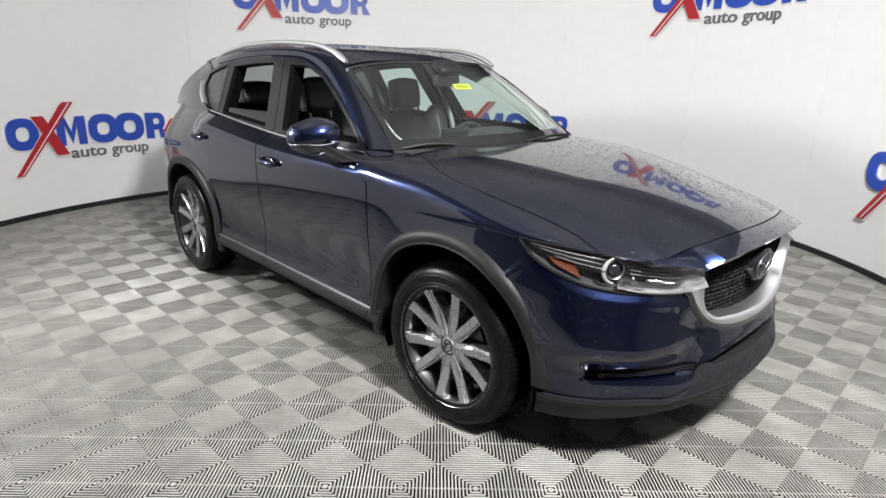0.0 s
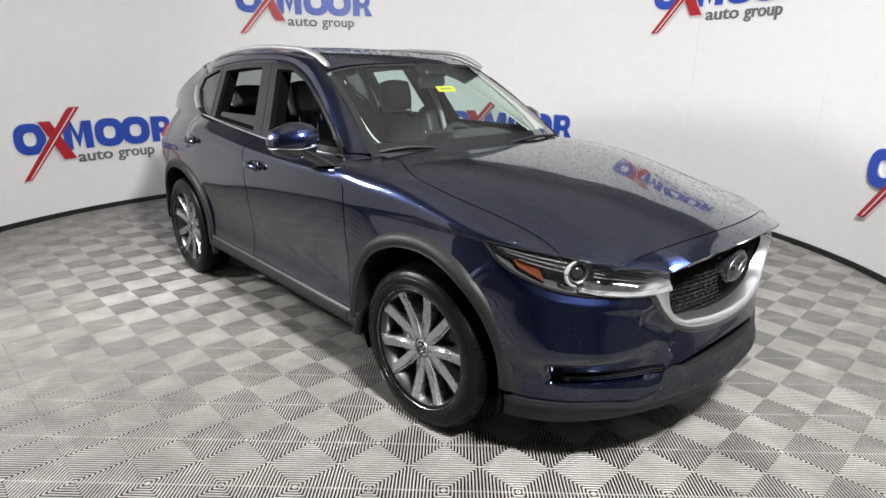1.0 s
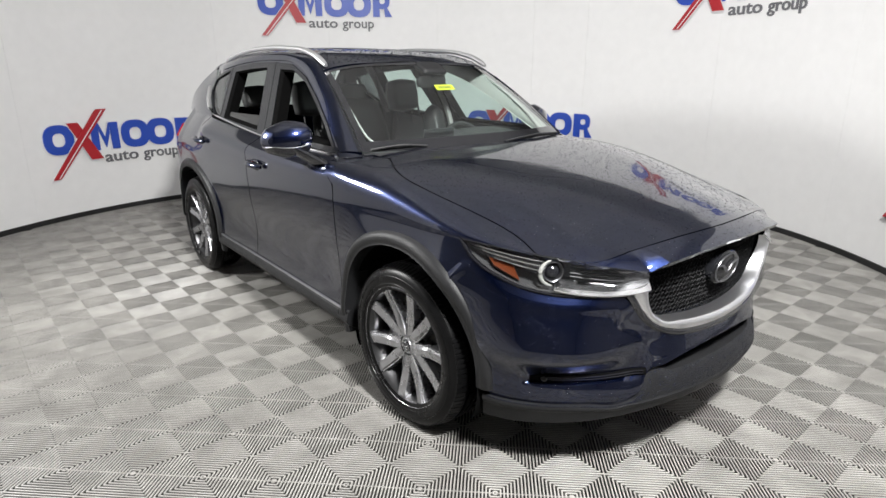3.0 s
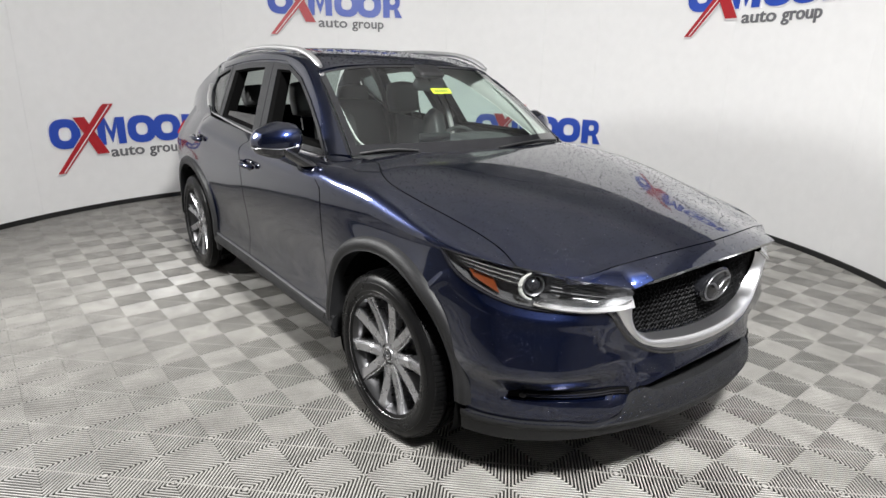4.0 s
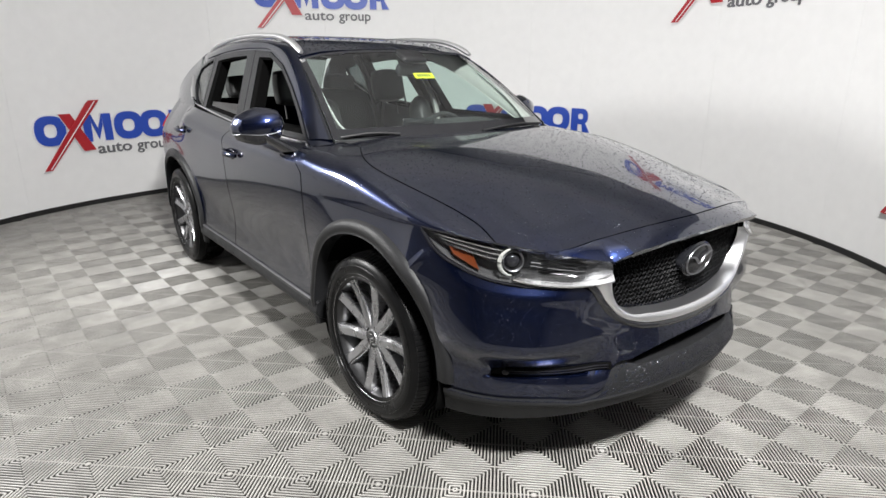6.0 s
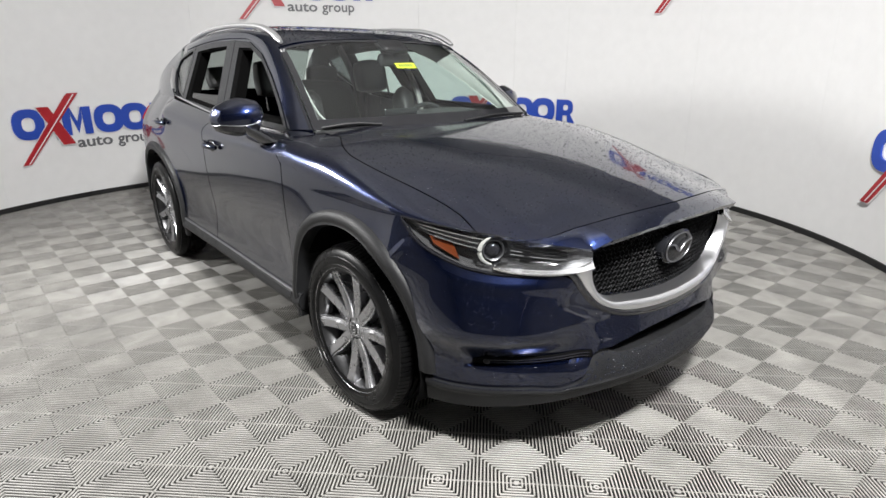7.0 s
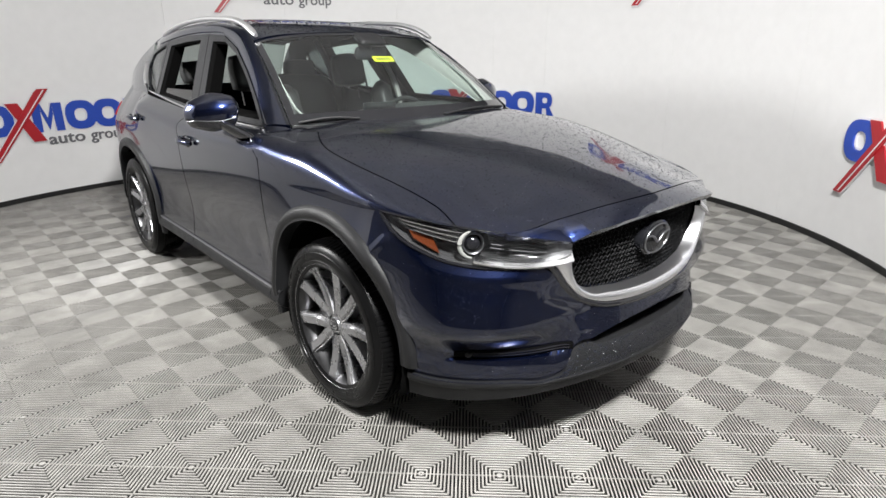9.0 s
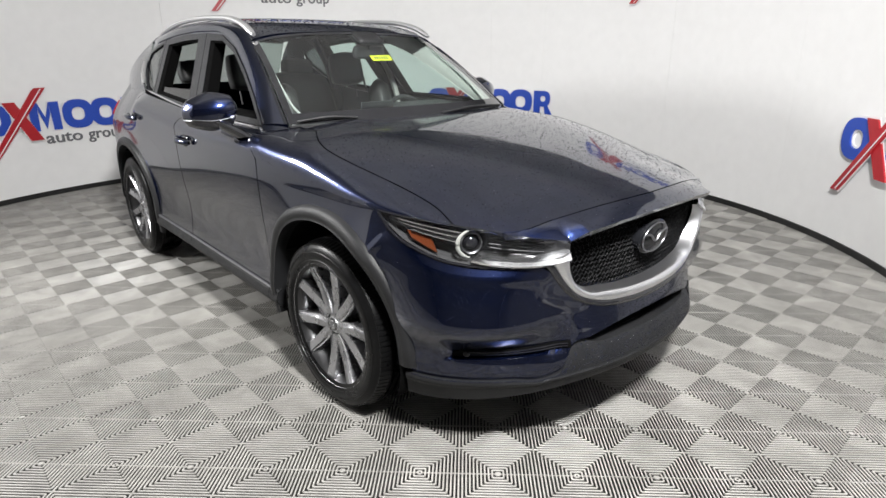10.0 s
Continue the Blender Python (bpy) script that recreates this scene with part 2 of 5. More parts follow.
def wall_logo(a_start, z_base):
    """Blue and red sign: rings, blocks and crossed bars."""
    t = thing("wall_sign", "raised blue and red dealer sign on the white wall", "wall sign", "signs round the booth")
    h = 0.285
    for grow, mat_of, d0, d1, nm in ((0.014, WHITE, 0.001, 0.012, "white_edge"), (0.0, BLUE, 0.012, 0.026, "blue_shape")):
        g = grow
        for cx, wdt in ((0.170, 0.165), (0.99, 0.165), (1.275, 0.165)):
            bm = bmesh.new()
            ring_shape(bm, cx - 0.01, 0.145, wdt - 0.01 + g, 0.15 + g, 0.082 + 2 * g, a_start, z_base, d0, d1, wx=0.088 + 2 * g)
            part(nm, bm, mat_of, t, angle=30)
        bm = bmesh.new()
        wall_shape(bm, [(0.500 - g, -g), (0.575 + g, -g), (0.585 + g, h + g), (0.50 - g, h + g)], a_start, z_base, d0, d1)
        wall_shape(bm, [(0.715 - g, -g), (0.795 + g, -g), (0.795 + g, h + g), (0.705 - g, h + g)], a_start, z_base, d0, d1)
        wall_shape(bm, [(0.59 + g, h * 0.7 + g), (0.59 + g, h * 0.98), (0.648, h * 0.45), (0.70 - g, h * 0.98), (0.70 - g, h * 0.6), (0.648, 0.02 - g)], a_start, z_base, d0 + 0.001, d1 - 0.001)
        part(nm, bm, mat_of, t, angle=30)
        bm = bmesh.new()
        wall_shape(bm, [(1.445 - g, -g), (1.53 + g, -g), (1.53 + g, h + g), (1.445 - g, h + g)], a_start, z_base, d0, d1)
        ring_shape(bm, 1.565, 0.19, 0.095 + g, 0.095 + g, 0.06 + 2 * g, a_start, z_base, d0 + 0.001, d1 - 0.001)
        wall_shape(bm, [(1.585 - g, 0.10), (1.60 - g, -g), (1.69 + g, -g), (1.625 + g, 0.115)], a_start, z_base, d0 + 0.0005, d1 - 0.0005)
        part(nm, bm, mat_of, t, angle=30)
    for g, mat_of, d0, d1, nm in ((0.014, WHITE, 0.026, 0.030, "white_edge"), (0.0, RED, 0.030, 0.044, "red_bar")):
        bm = bmesh.new()
        wall_shape(bm, [(0.255 - g, 0.305 + g), (0.37, 0.305 + g), (0.585 + g, -0.085 - g), (0.46, -0.085 - g)], a_start, z_base, d0, d1)
        part(nm, bm, mat_of, t, angle=30)
        bm = bmesh.new()
        wall_shape(bm, [(0.02 - g, -0.245 - g), (0.095, -0.245 - g), (0.135 + g, -0.20), (0.69 + g, 0.43 + g), (0.585, 0.43 + g), (0.55 - g, 0.40)], a_start, z_base, d0 + 0.003, d1 + 0.003)
        part(nm, bm, mat_of, t, angle=30)
    bm = bmesh.new()
    wall_shape(bm, [(0.072, -0.235), (0.084, -0.235), (0.647, 0.42), (0.635, 0.42)], a_start, z_base, 0.047, 0.050)
    part("white_stripe", bm, WHITE, t)
    for words, x0, x1 in (("auto", 0.62, 0.985), ("group", 1.045, 1.45)):
        part("lettering", wall_words(words, x0, x1, -0.135, 0.165, a_start, z_base), GREY, t, "grey raised lettering", smooth=False)
    return t


for a, z in ((161.3, 0.676), (82.8, 0.680), (4.7, 0.680), (122.9, 2.15), (44.3, 2.15)):
    wall_logo(a, z)

# ---- the car's outer form: x ahead from the front axle, y out from the middle, z up ----
def spline(*pts):
    """Smooth curve through (t, value) pairs; flat outside."""
    pts = sorted(pts)
    t = np.array([p[0] for p in pts], float)
    v = np.array([p[1] for p in pts], float)
    d = np.diff(v) / np.diff(t)
    m = np.r_[d[0], (d[:-1] * np.diff(t)[1:] + d[1:] * np.diff(t)[:-1]) / (t[2:] - t[:-2]), d[-1]] if len(t) > 2 else np.r_[d, d]

    def f(q):
        q = min(max(q, t[0]), t[-1])
        k = min(int(np.searchsorted(t, q, "right")) - 1, len(t) - 2)
        h = t[k + 1] - t[k]
        a = (q - t[k]) / h
        return float(v[k] * (2 * a**3 - 3 * a**2 + 1) + h * m[k] * (a**3 - 2 * a**2 + a) + v[k + 1] * (3 * a**2 - 2 * a**3) + h * m[k + 1] * (a**3 - a**2))
    return f


def lerp(a, b, t):
    return a + (b - a) * t


def smooth(t):
    t = min(max(t, 0.0), 1.0)
    return t * t * (3 - 2 * t)


X0, XR, NEXP = 0.10, -2.95, 2.38
girth = spline((0.18, 0.845), (0.28, 0.872), (0.38, 0.892), (0.50, 0.889), (0.62, 0.894), (0.78, 0.905), (0.92, 0.911), (1.0, 0.910), (1.05, 0.906), (1.072, 0.890), (1.095, 0.845), (1.125, 0.79))
nose_x = spline((0.18, 0.87), (0.25, 0.913), (0.32, 0.943), (0.40, 0.957), (0.50, 0.943), (0.58, 0.930), (0.64, 0.930), (0.72, 0.945), (0.80, 0.955), (0.90, 0.935), (0.96, 0.90))
tail_x = spline((0.18, -3.50), (0.35, -3.60), (0.60, -3.63), (0.95, -3.58), (1.1, -3.48), (1.3, -3.38))


rise = spline((-0.6, -0.013), (-1.5, 0.0), (-1.94, 0.028), (-2.47, 0.070), (-3.0, 0.10))   # belt line climbing rearwards


def half_width(x, z):
    w = girth(z - rise(x) * smooth((z - 0.55) / 0.45))
    w -= 0.040 * smooth((z - 0.72) / 0.2) * smooth((x + 0.65) / 0.95)
    w -= 0.02 * smooth((-2.2 - x) / 1.0) * smooth((z - 0.5) / 0.4)
    w -= 0.03 * smooth((-2.65 - x) / 0.5) * smooth((z - 0.85) / 0.3)
    w += 0.012 * math.exp(-((x + 2.65) / 0.45) ** 2) * smooth((z - 0.55) / 0.3)
    if z > 0.93 and x < -2.30:
        w = lerp(w, rear_y(x, z), smooth((-2.30 - x) / 0.30))
    return w


def cabin_y(x, z):
    """Half-width of the greenhouse, leaning in."""
    y = 0.79 - 0.46 * (z - 1.12)
    return y - 0.05 * smooth((-2.55 - x) / 0.8) * (1 + 1.2 * smooth((z - 1.2) / 0.3))


def rear_y(x, z):
    """Haunch and rear pillar in one sweep, from under the belt line up into the greenhouse."""
    z0, z1 = 0.93, 1.34
    if z >= z1:
        return cabin_y(x, z)
    x = max(x, XR - 0.4)
    y0, y1 = half_width(x, z0), cabin_y(x, z1)
    h, t = z1 - z0, (z - z0) / (z1 - z0)
    return y0 * (2 * t**3 - 3 * t**2 + 1) - 0.02 * h * (t**3 - 2 * t**2 + t) + y1 * (3 * t**2 - 2 * t**3) - 0.5 * h * (t**3 - t**2)


def _arc_table():
    ph = np.linspace(0, math.pi / 2, 400)
    x, y = 0.87 * np.sin(ph) ** (2 / NEXP), 0.89 * np.cos(ph) ** (2 / NEXP)
    s = np.r_[0, np.cumsum(np.hypot(np.diff(x), np.diff(y)))]
    return s, ph


_S, _PH = _arc_table()
QUARTER = float(_S[-1])


def shell(s, z):
    """The body's skin: s metres round from the line X0, ahead positive, QUARTER at the middle of the nose."""
    if s <= 0:
        x = X0 + s
        if x < XR:
            ph = float(np.interp(XR - x, _S, _PH))
            return Vector((XR + (tail_x(z) - XR) * math.sin(ph) ** (2 / NEXP), half_width(XR, z) * math.cos(ph) ** (2 / NEXP), z))
        return Vector((x, half_width(x, z), z))
    ph = float(np.interp(s, _S, _PH))
    c = max(math.cos(ph), 0.0) ** (2 / NEXP)
    x = X0 + (nose_x(z) - X0) * math.sin(ph) ** (2 / NEXP)
    return Vector((x, half_width(x, z) * c, z))


def s_at_x(x):
    """Where along the skin the plan reaches x."""
    if x <= X0:
        return x - X0
    return float(np.interp((x - X0) / 0.865, np.sin(_PH) ** (2 / NEXP), _S))


def s_at_y(y):
    return float(np.interp(-abs(y) / 0.885, -np.cos(_PH) ** (2 / NEXP), _S))


# ---- car materials ----
MICA = (0.0036, 0.0079, 0.033)


def paint():
    """Dark blue mica with clear coat and rain drops."""
    m = material("blue_mica_paint", MICA, 0.26, 0.92, coat=1.0)
    n, l = m.node_tree.nodes, m.node_tree.links
    b = n["Principled BSDF"]
    b.inputs["Coat Roughness"].default_value = 0.025
    b.inputs["Coat IOR"].default_value = 1.62
    co = n.new("ShaderNodeTexCoord")
    # dried water marks: uneven gloss of the coat
    marks = n.new("ShaderNodeTexNoise")
    marks.inputs["Scale"].default_value, marks.inputs["Detail"].default_value = 9, 7
    l.new(co.outputs["Object"], marks.inputs["Vector"])
    film = n.new("ShaderNodeMapRange")
    film.inputs["From Min"].default_value, film.inputs["From Max"].default_value = 0.45, 0.75
    film.inputs["To Min"].default_value, film.inputs["To Max"].default_value = 0.02, 0.11
    l.new(marks.outputs["Fac"], film.inputs["Value"])
    l.new(film.outputs[0], b.inputs["Coat Roughness"])
    flake = n.new("ShaderNodeTexVoronoi")
    flake.inputs["Scale"].default_value = 900
    l.new(co.outputs["Object"], flake.inputs["Vector"])
    ramp = n.new("ShaderNodeMapRange")
    ramp.inputs["From Min"].default_value, ramp.inputs["From Max"].default_value = 0.0, 1.0
    ramp.inputs["To Min"].default_value, ramp.inputs["To Max"].default_value = 0.55, 1.5
    sep = n.new("ShaderNodeSeparateColor")
    l.new(flake.outputs["Color"], sep.inputs[0])
    l.new(sep.outputs[0], ramp.inputs["Value"])
    mul = n.new("ShaderNodeVectorMath")
    mul.operation = "SCALE"
    mul.inputs[0].default_value = MICA
    l.new(ramp.outputs[0], mul.inputs["Scale"])
    l.new(mul.outputs[0], b.inputs["Base Color"])
    # fine mist: tiny domes in some cells
    drop = n.new("ShaderNodeTexVoronoi")
    drop.inputs["Scale"].default_value = 230
    l.new(co.outputs["Object"], drop.inputs["Vector"])
    sep2 = n.new("ShaderNodeSeparateColor")
    l.new(drop.outputs["Color"], sep2.inputs[0])
    size = n.new("ShaderNodeMapRange")
    size.inputs["From Min"].default_value, size.inputs["From Max"].default_value = 0.6, 1.0
    size.inputs["To Min"].default_value, size.inputs["To Max"].default_value = 0.0, 0.34
    l.new(sep2.outputs[1], size.inputs["Value"])
    dome = n.new("ShaderNodeMath")
    dome.operation, dome.use_clamp = "SUBTRACT", True
    l.new(size.outputs[0], dome.inputs[0])
    l.new(drop.outputs["Distance"], dome.inputs[1])
    bump = n.new("ShaderNodeBump")
    bump.inputs["Strength"].default_value, bump.inputs["Distance"].default_value = 0.5, 0.0015
    l.new(dome.outputs[0], bump.inputs["Height"])
    l.new(bump.outputs["Normal"], b.inputs["Coat Normal"])
    return m


def glass(name, tint, gloss=1.0, least=0.09):
    """Thin pane: tinted see-through, with a mirror sheen by Fresnel."""
    m = bpy.data.materials.new(name)
    m.use_nodes = True
    n, l = m.node_tree.nodes, m.node_tree.links
    n.remove(n["Principled BSDF"])
    tr, gl, mix, fr = n.new("ShaderNodeBsdfTransparent"), n.new("ShaderNodeBsdfGlossy"), n.new("ShaderNodeMixShader"), n.new("ShaderNodeLayerWeight")
    tr.inputs[0].default_value = (*tint, 1)
    gl.inputs[0].default_value = (gloss, gloss, gloss, 1)
    gl.inputs["Roughness"].default_value = 0.01
    fr.inputs["Blend"].default_value = 0.5
    pw, mr = n.new("ShaderNodeMath"), n.new("ShaderNodeMapRange")
    pw.operation = "POWER"
    pw.inputs[1].default_value = 4.5
    l.new(fr.outputs["Facing"], pw.inputs[0])
    mr.inputs["To Min"].default_value, mr.inputs["To Max"].default_value = least, 1.0
    l.new(pw.outputs[0], mr.inputs["Value"])
    l.new(mr.outputs[0], mix.inputs[0])
    l.new(tr.outputs[0], mix.inputs[1])
    l.new(gl.outputs[0], mix.inputs[2])
    l.new(mix.outputs[0], n["Material Output"].inputs[0])
    return m


PAINT = paint()
CHROME = material("chrome", (0.82, 0.82, 0.83), 0.19, 1.0)
SATIN = material("satin_silver", (0.80, 0.80, 0.80), 0.42, 1.0)
WING = material("wing_chrome", (0.84, 0.84, 0.86), 0.33, 1.0)
BADGE = material("grey_badge_metal", (0.20, 0.20, 0.21), 0.36, 0.9)
CLAD = material("grey_black_cladding", (0.011, 0.0112, 0.012), 0.46, vary=0.2, scale=12, bump=0.3, bump_scale=600, spec=0.26)
GLOSS = material("gloss_black", (0.010, 0.010, 0.012), 0.08, coat=0.5)
FRAME = material("black_window_frame", (0.010, 0.0105, 0.0125), 0.22, vary=0.1, scale=10, coat=0.1, spec=0.3)
SEAL = material("black_window_rubber", (0.003, 0.003, 0.003), 0.8, vary=0.2, scale=30, spec=0.02)
MESH = material("black_grille_mesh", (0.004, 0.004, 0.0045), 0.5, vary=0.2, scale=20, spec=0.08)
DARK = material("dark_plastic", (0.014, 0.014, 0.015), 0.55, vary=0.2, scale=20, bump=0.2, bump_scale=400)
VOID = material("wheel_liner", (0.0025, 0.0025, 0.0025), 0.9, vary=0.2, scale=15, spec=0.05)
RUBBER = material("tyre_rubber", (0.0032, 0.0032, 0.0034), 0.32, vary=0.2, scale=14, bump=0.15, bump_scale=250, spec=0.17)
ALLOY = material("machined_alloy", (0.78, 0.78, 0.80), 0.26, 0.9, vary=0.06, scale=40)
ALLOY_DARK = material("gunmetal_alloy", (0.40, 0.40, 0.415), 0.28, 0.9, vary=0.08, scale=30)
BARREL = material("grey_barrel", (0.07, 0.07, 0.072), 0.32, 0.9, vary=0.1, scale=20)
STEEL = material("brake_steel", (0.10, 0.098, 0.095), 0.38, 1.0, vary=0.2, scale=30)
AMBER = material("amber_reflector", (0.06, 0.013, 0.003), 0.35, spec=0.12)
TAIL_RED = material("red_lens", (0.28, 0.012, 0.012), 0.15, coat=0.8)
LAMP_GREY = material("lamp_inner_grey", (0.22, 0.22, 0.225), 0.2, 0.85)
PEARL = material("milky_light_guide", (0.24, 0.245, 0.23), 0.6, spec=0.2)
LEATHER = material("black_leather", (0.034, 0.035, 0.035), 0.42, vary=0.15, scale=18, bump=0.35, bump_scale=220)
DASH = material("dark_dash_plastic", (0.042, 0.044, 0.045), 0.55, vary=0.12, scale=16, bump=0.3, bump_scale=320)
LINER = material("grey_headliner", (0.30, 0.30, 0.29), 0.9, vary=0.06, scale=20)
PALE = material("pale_pillar_cover", (0.50, 0.52, 0.49), 0.7, vary=0.05, scale=20)
PILLAR = material("light_pillar_trim", (0.45, 0.45, 0.43), 0.7, vary=0.06, scale=20)
GLASS = glass("windscreen_glass", (0.80, 0.91, 0.87), 1.0, 0.095)
GLASS_DARK = glass("privacy_glass", (0.16, 0.18, 0.18))
GLASS_REAR = glass("tinted_rear_glass", (0.40, 0.44, 0.42))
LENS = glass("lamp_lens", (0.95, 0.96, 0.97), 1.0, 0.045)
YELLOW = material("yellow_paper", (0.72, 0.78, 0.03), 0.7, vary=0.05, scale=20)
WATER = material("rain_water", (0.006, 0.008, 0.020), 0.02, spec=0.6)
INK = material("dark_ink", (0.02, 0.03, 0.05), 0.7)


# ---- mesh builders ----
def panel(name, fn, nu, nv, mat, parent, thick=0.012, label="", sg=1, angle=45, us=None):
    """A skin fn(u, v) with rolled-in edges. sg: -1 for the right-hand side."""
    us = us if us is not None else [k / nu for k in range(nu + 1)]
    nu = len(us) - 1
    p = np.array([[tuple(fn(u, j / nv)) for j in range(nv + 1)] for u in us], float)
    p[:, :, 1] *= sg
    bm = bmesh.new()
    g = [[bm.verts.new(p[i, j]) for j in range(nv + 1)] for i in range(nu + 1)]
    for i in range(nu):
        for j in range(nv):
            bm.faces.new((g[i][j], g[i + 1][j], g[i + 1][j + 1], g[i][j + 1]))
    if thick:
        du, dv = np.gradient(p, axis=0), np.gradient(p, axis=1)
        nn = np.cross(du, dv)
        nn /= np.linalg.norm(nn, axis=2, keepdims=True) + 1e-9
        mid = p.reshape(-1, 3).mean(0)
        inward = np.array((-1.3, 0.0, 0.6)) - mid
        if (nn.reshape(-1, 3).mean(0) @ inward) < 0:
            nn = -nn
        rim = [(i, 0) for i in range(nu + 1)] + [(nu, j) for j in range(1, nv + 1)] + [(i, nv) for i in range(nu - 1, -1, -1)] + [(0, j) for j in range(nv - 1, 0, -1)]
        low = [bm.verts.new(p[i, j] + nn[i, j] * thick) for i, j in rim]
        for k in range(len(rim)):
            a, b = rim[k - 1], rim[k]
            try:
                bm.faces.new((g[a[0]][a[1]], g[b[0]][b[1]], low[k], low[k - 1]))
            except ValueError:
                pass
    bmesh.ops.remove_doubles(bm, verts=bm.verts, dist=0.0002)
    return part(name, bm, mat, parent, label, True, angle)


def tube(path, r, n=8, bm=None, flat=1.0, closed=False):
    """Sweeps a round or flattened section along points."""
    bm = bm or bmesh.new()
    path = [Vector(p) for p in path]
    rings, m = [], len(path)
    for k in range(m):
        a, b = path[max(k - 1, 0)] if not closed else path[k - 1], path[min(k + 1, m - 1)] if not closed else path[(k + 1) % m]
        d = (b - a).normalized()
        side = d.cross(Vector((0, 0, 1)))
        side = side.normalized() if side.length > 1e-4 else Vector((1, 0, 0))
        up = side.cross(d)
        rr = r[k] if isinstance(r, (list, tuple)) else r
        rings.append([bm.verts.new(path[k] + side * rr * math.cos(2 * math.pi * q / n) + up * rr * flat * math.sin(2 * math.pi * q / n)) for q in range(n)])
    for k in range(m if closed else m - 1):
        p, q = rings[k], rings[(k + 1) % m]
        for j in range(n):
            bm.faces.new((p[j], p[(j + 1) % n], q[(j + 1) % n], q[j]))
    if not closed:
        bm.faces.new(rings[0])
        bm.faces.new(rings[-1][::-1])
    return bm


def along(pts, n):
    """n + 1 points evenly spaced along a smooth curve through pts."""
    pts = [Vector(p) for p in pts]
    t = [0.0]
    for a, b in zip(pts, pts[1:]):
        t.append(t[-1] + (b - a).length)
    fs = [spline(*[(t[k], pts[k][c]) for k in range(len(pts))]) for c in range(len(pts[0]))]
    return [Vector([f(t[-1] * k / n) for f in fs]) for k in range(n + 1)]


def rain(fn, count, seed, small, large, parent, sg=1, out=None):
    """Scatters flat domes of water over a skin fn(u, v); out gives the outward direction."""
    rnd = random.Random(seed)
    vs, fs = [], []
    for _ in range(count):
        u, v = rnd.uniform(0.01, 0.985), rnd.uniform(0.01, 0.985)
        p, pu, pv = fn(u, v), fn(u + 0.004, v), fn(u, v + 0.004)
        nn = (pu - p).cross(pv - p)
        if nn.length < 1e-9:
            continue
        nn.normalize()
        if nn.dot(out if out is not None else Vector((0, 0, 1))) < 0:
            nn = -nn
        e = nn.orthogonal().normalized()
        f = nn.cross(e)
        r = small + (large - small) * rnd.random() ** 2.5
        k = len(vs)
        turn, long = rnd.random(), rnd.uniform(0.85, 1.25)
        for rr, h in ((1.0, -0.05), (0.72, 0.30)):
            for j in range(6):
                a = (j + turn) * math.pi / 3
                vs.append(tuple(p + (e * math.cos(a) * long + f * math.sin(a)) * rr * r + nn * h * r))
        vs.append(tuple(p + nn * 0.46 * r))
        for j in range(6):
            fs.append((k + j, k + (j + 1) % 6, k + 6 + (j + 1) % 6, k + 6 + j))
            fs.append((k + 6 + j, k + 6 + (j + 1) % 6, k + 12))
    if sg < 0:
        vs = [(x, -y, z) for x, y, z in vs]
        fs = [q[::-1] for q in fs]
    me = bpy.data.meshes.new("rain")
    me.from_pydata(vs, [], fs)
    me.materials.append(WATER)
    me.polygons.foreach_set("use_smooth", [True] * len(fs))
    ob = tagged(new("rain", me), "small beads of rain water", kind="stuff")
    ob.parent = parent
    return ob


def lathe(bm, profile, n=64):
    """Turns (radius, offset) pairs round the y axis."""
    rings = []
    for k in range(n):
        a = 2 * math.pi * k / n
        rings.append([bm.verts.new((r * math.cos(a), o, r * math.sin(a))) for r, o in profile])
    for k in range(n):
        p, q = rings[k - 1], rings[k]
        for j in range(len(profile) - 1):
            bm.faces.new((p[j], p[j + 1], q[j + 1], q[j]))
    bmesh.ops.remove_doubles(bm, verts=bm.verts, dist=0.00005)
    return bm


car = thing("car", "dark blue rain-beaded crossover car on the tiled floor", "car", m=CAR)
AX, AZ = -2.70, 0.365      # rear axle, wheel centre height


def arch_z(x, r, xc=0.0, floor_z=0.40):
    d = r * r - (x - xc) ** 2
    return max(AZ + math.sqrt(d), floor_z) if d > 0 else floor_z


# ---- hood, fenders, nose ----
hood_mid = spline((-0.52, 1.150), (-0.2, 1.125), (0.2, 1.075), (0.55, 1.018), (0.80, 0.968), (0.89, 0.943), (0.96, 0.905))
cut_y = spline((-0.507, 0.675), (-0.44, 0.672), (-0.385, 0.672), (-0.30, 0.712), (-0.225, 0.748), (-0.11, 0.779), (-0.03, 0.780), (0.145, 0.765), (0.285, 0.742), (0.42, 0.722), (0.51, 0.720), (0.61, 0.741), (0.68, 0.752), (0.77, 0.76))
cut_z = spline((-0.507, 1.118), (-0.38, 1.112), (0.0, 1.050), (0.35, 0.975), (0.60, 0.906), (0.70, 0.872), (0.77, 0.83))
hood_front = spline((0.0, 0.888), (0.15, 0.880), (0.29, 0.859), (0.46, 0.810), (0.62, 0.762), (0.69, 0.69), (0.745, 0.61))
cowl_x = spline((0.0, -0.36), (0.4, -0.40), (0.668, -0.46))


crease_k = spline((-0.5, 0.80), (0.0, 0.68), (0.5, 0.55), (0.9, 0.48))


def hood_z(x, y):
    ye = cut_y(x)
    k = min(abs(y) / ye, 1.15)
    kc = crease_k(x)
    return hood_mid(x) - (hood_mid(x) - cut_z(x)) * (0.22 * k**2 + 0.78 * max(0.0, (k - kc + 0.2) / (1.2 - kc)) ** 2.2)


front_z = spline((0.0, 0.9445), (0.15, 0.9435), (0.29, 0.9365), (0.46, 0.9125), (0.637, 0.8865), (0.70, 0.878))


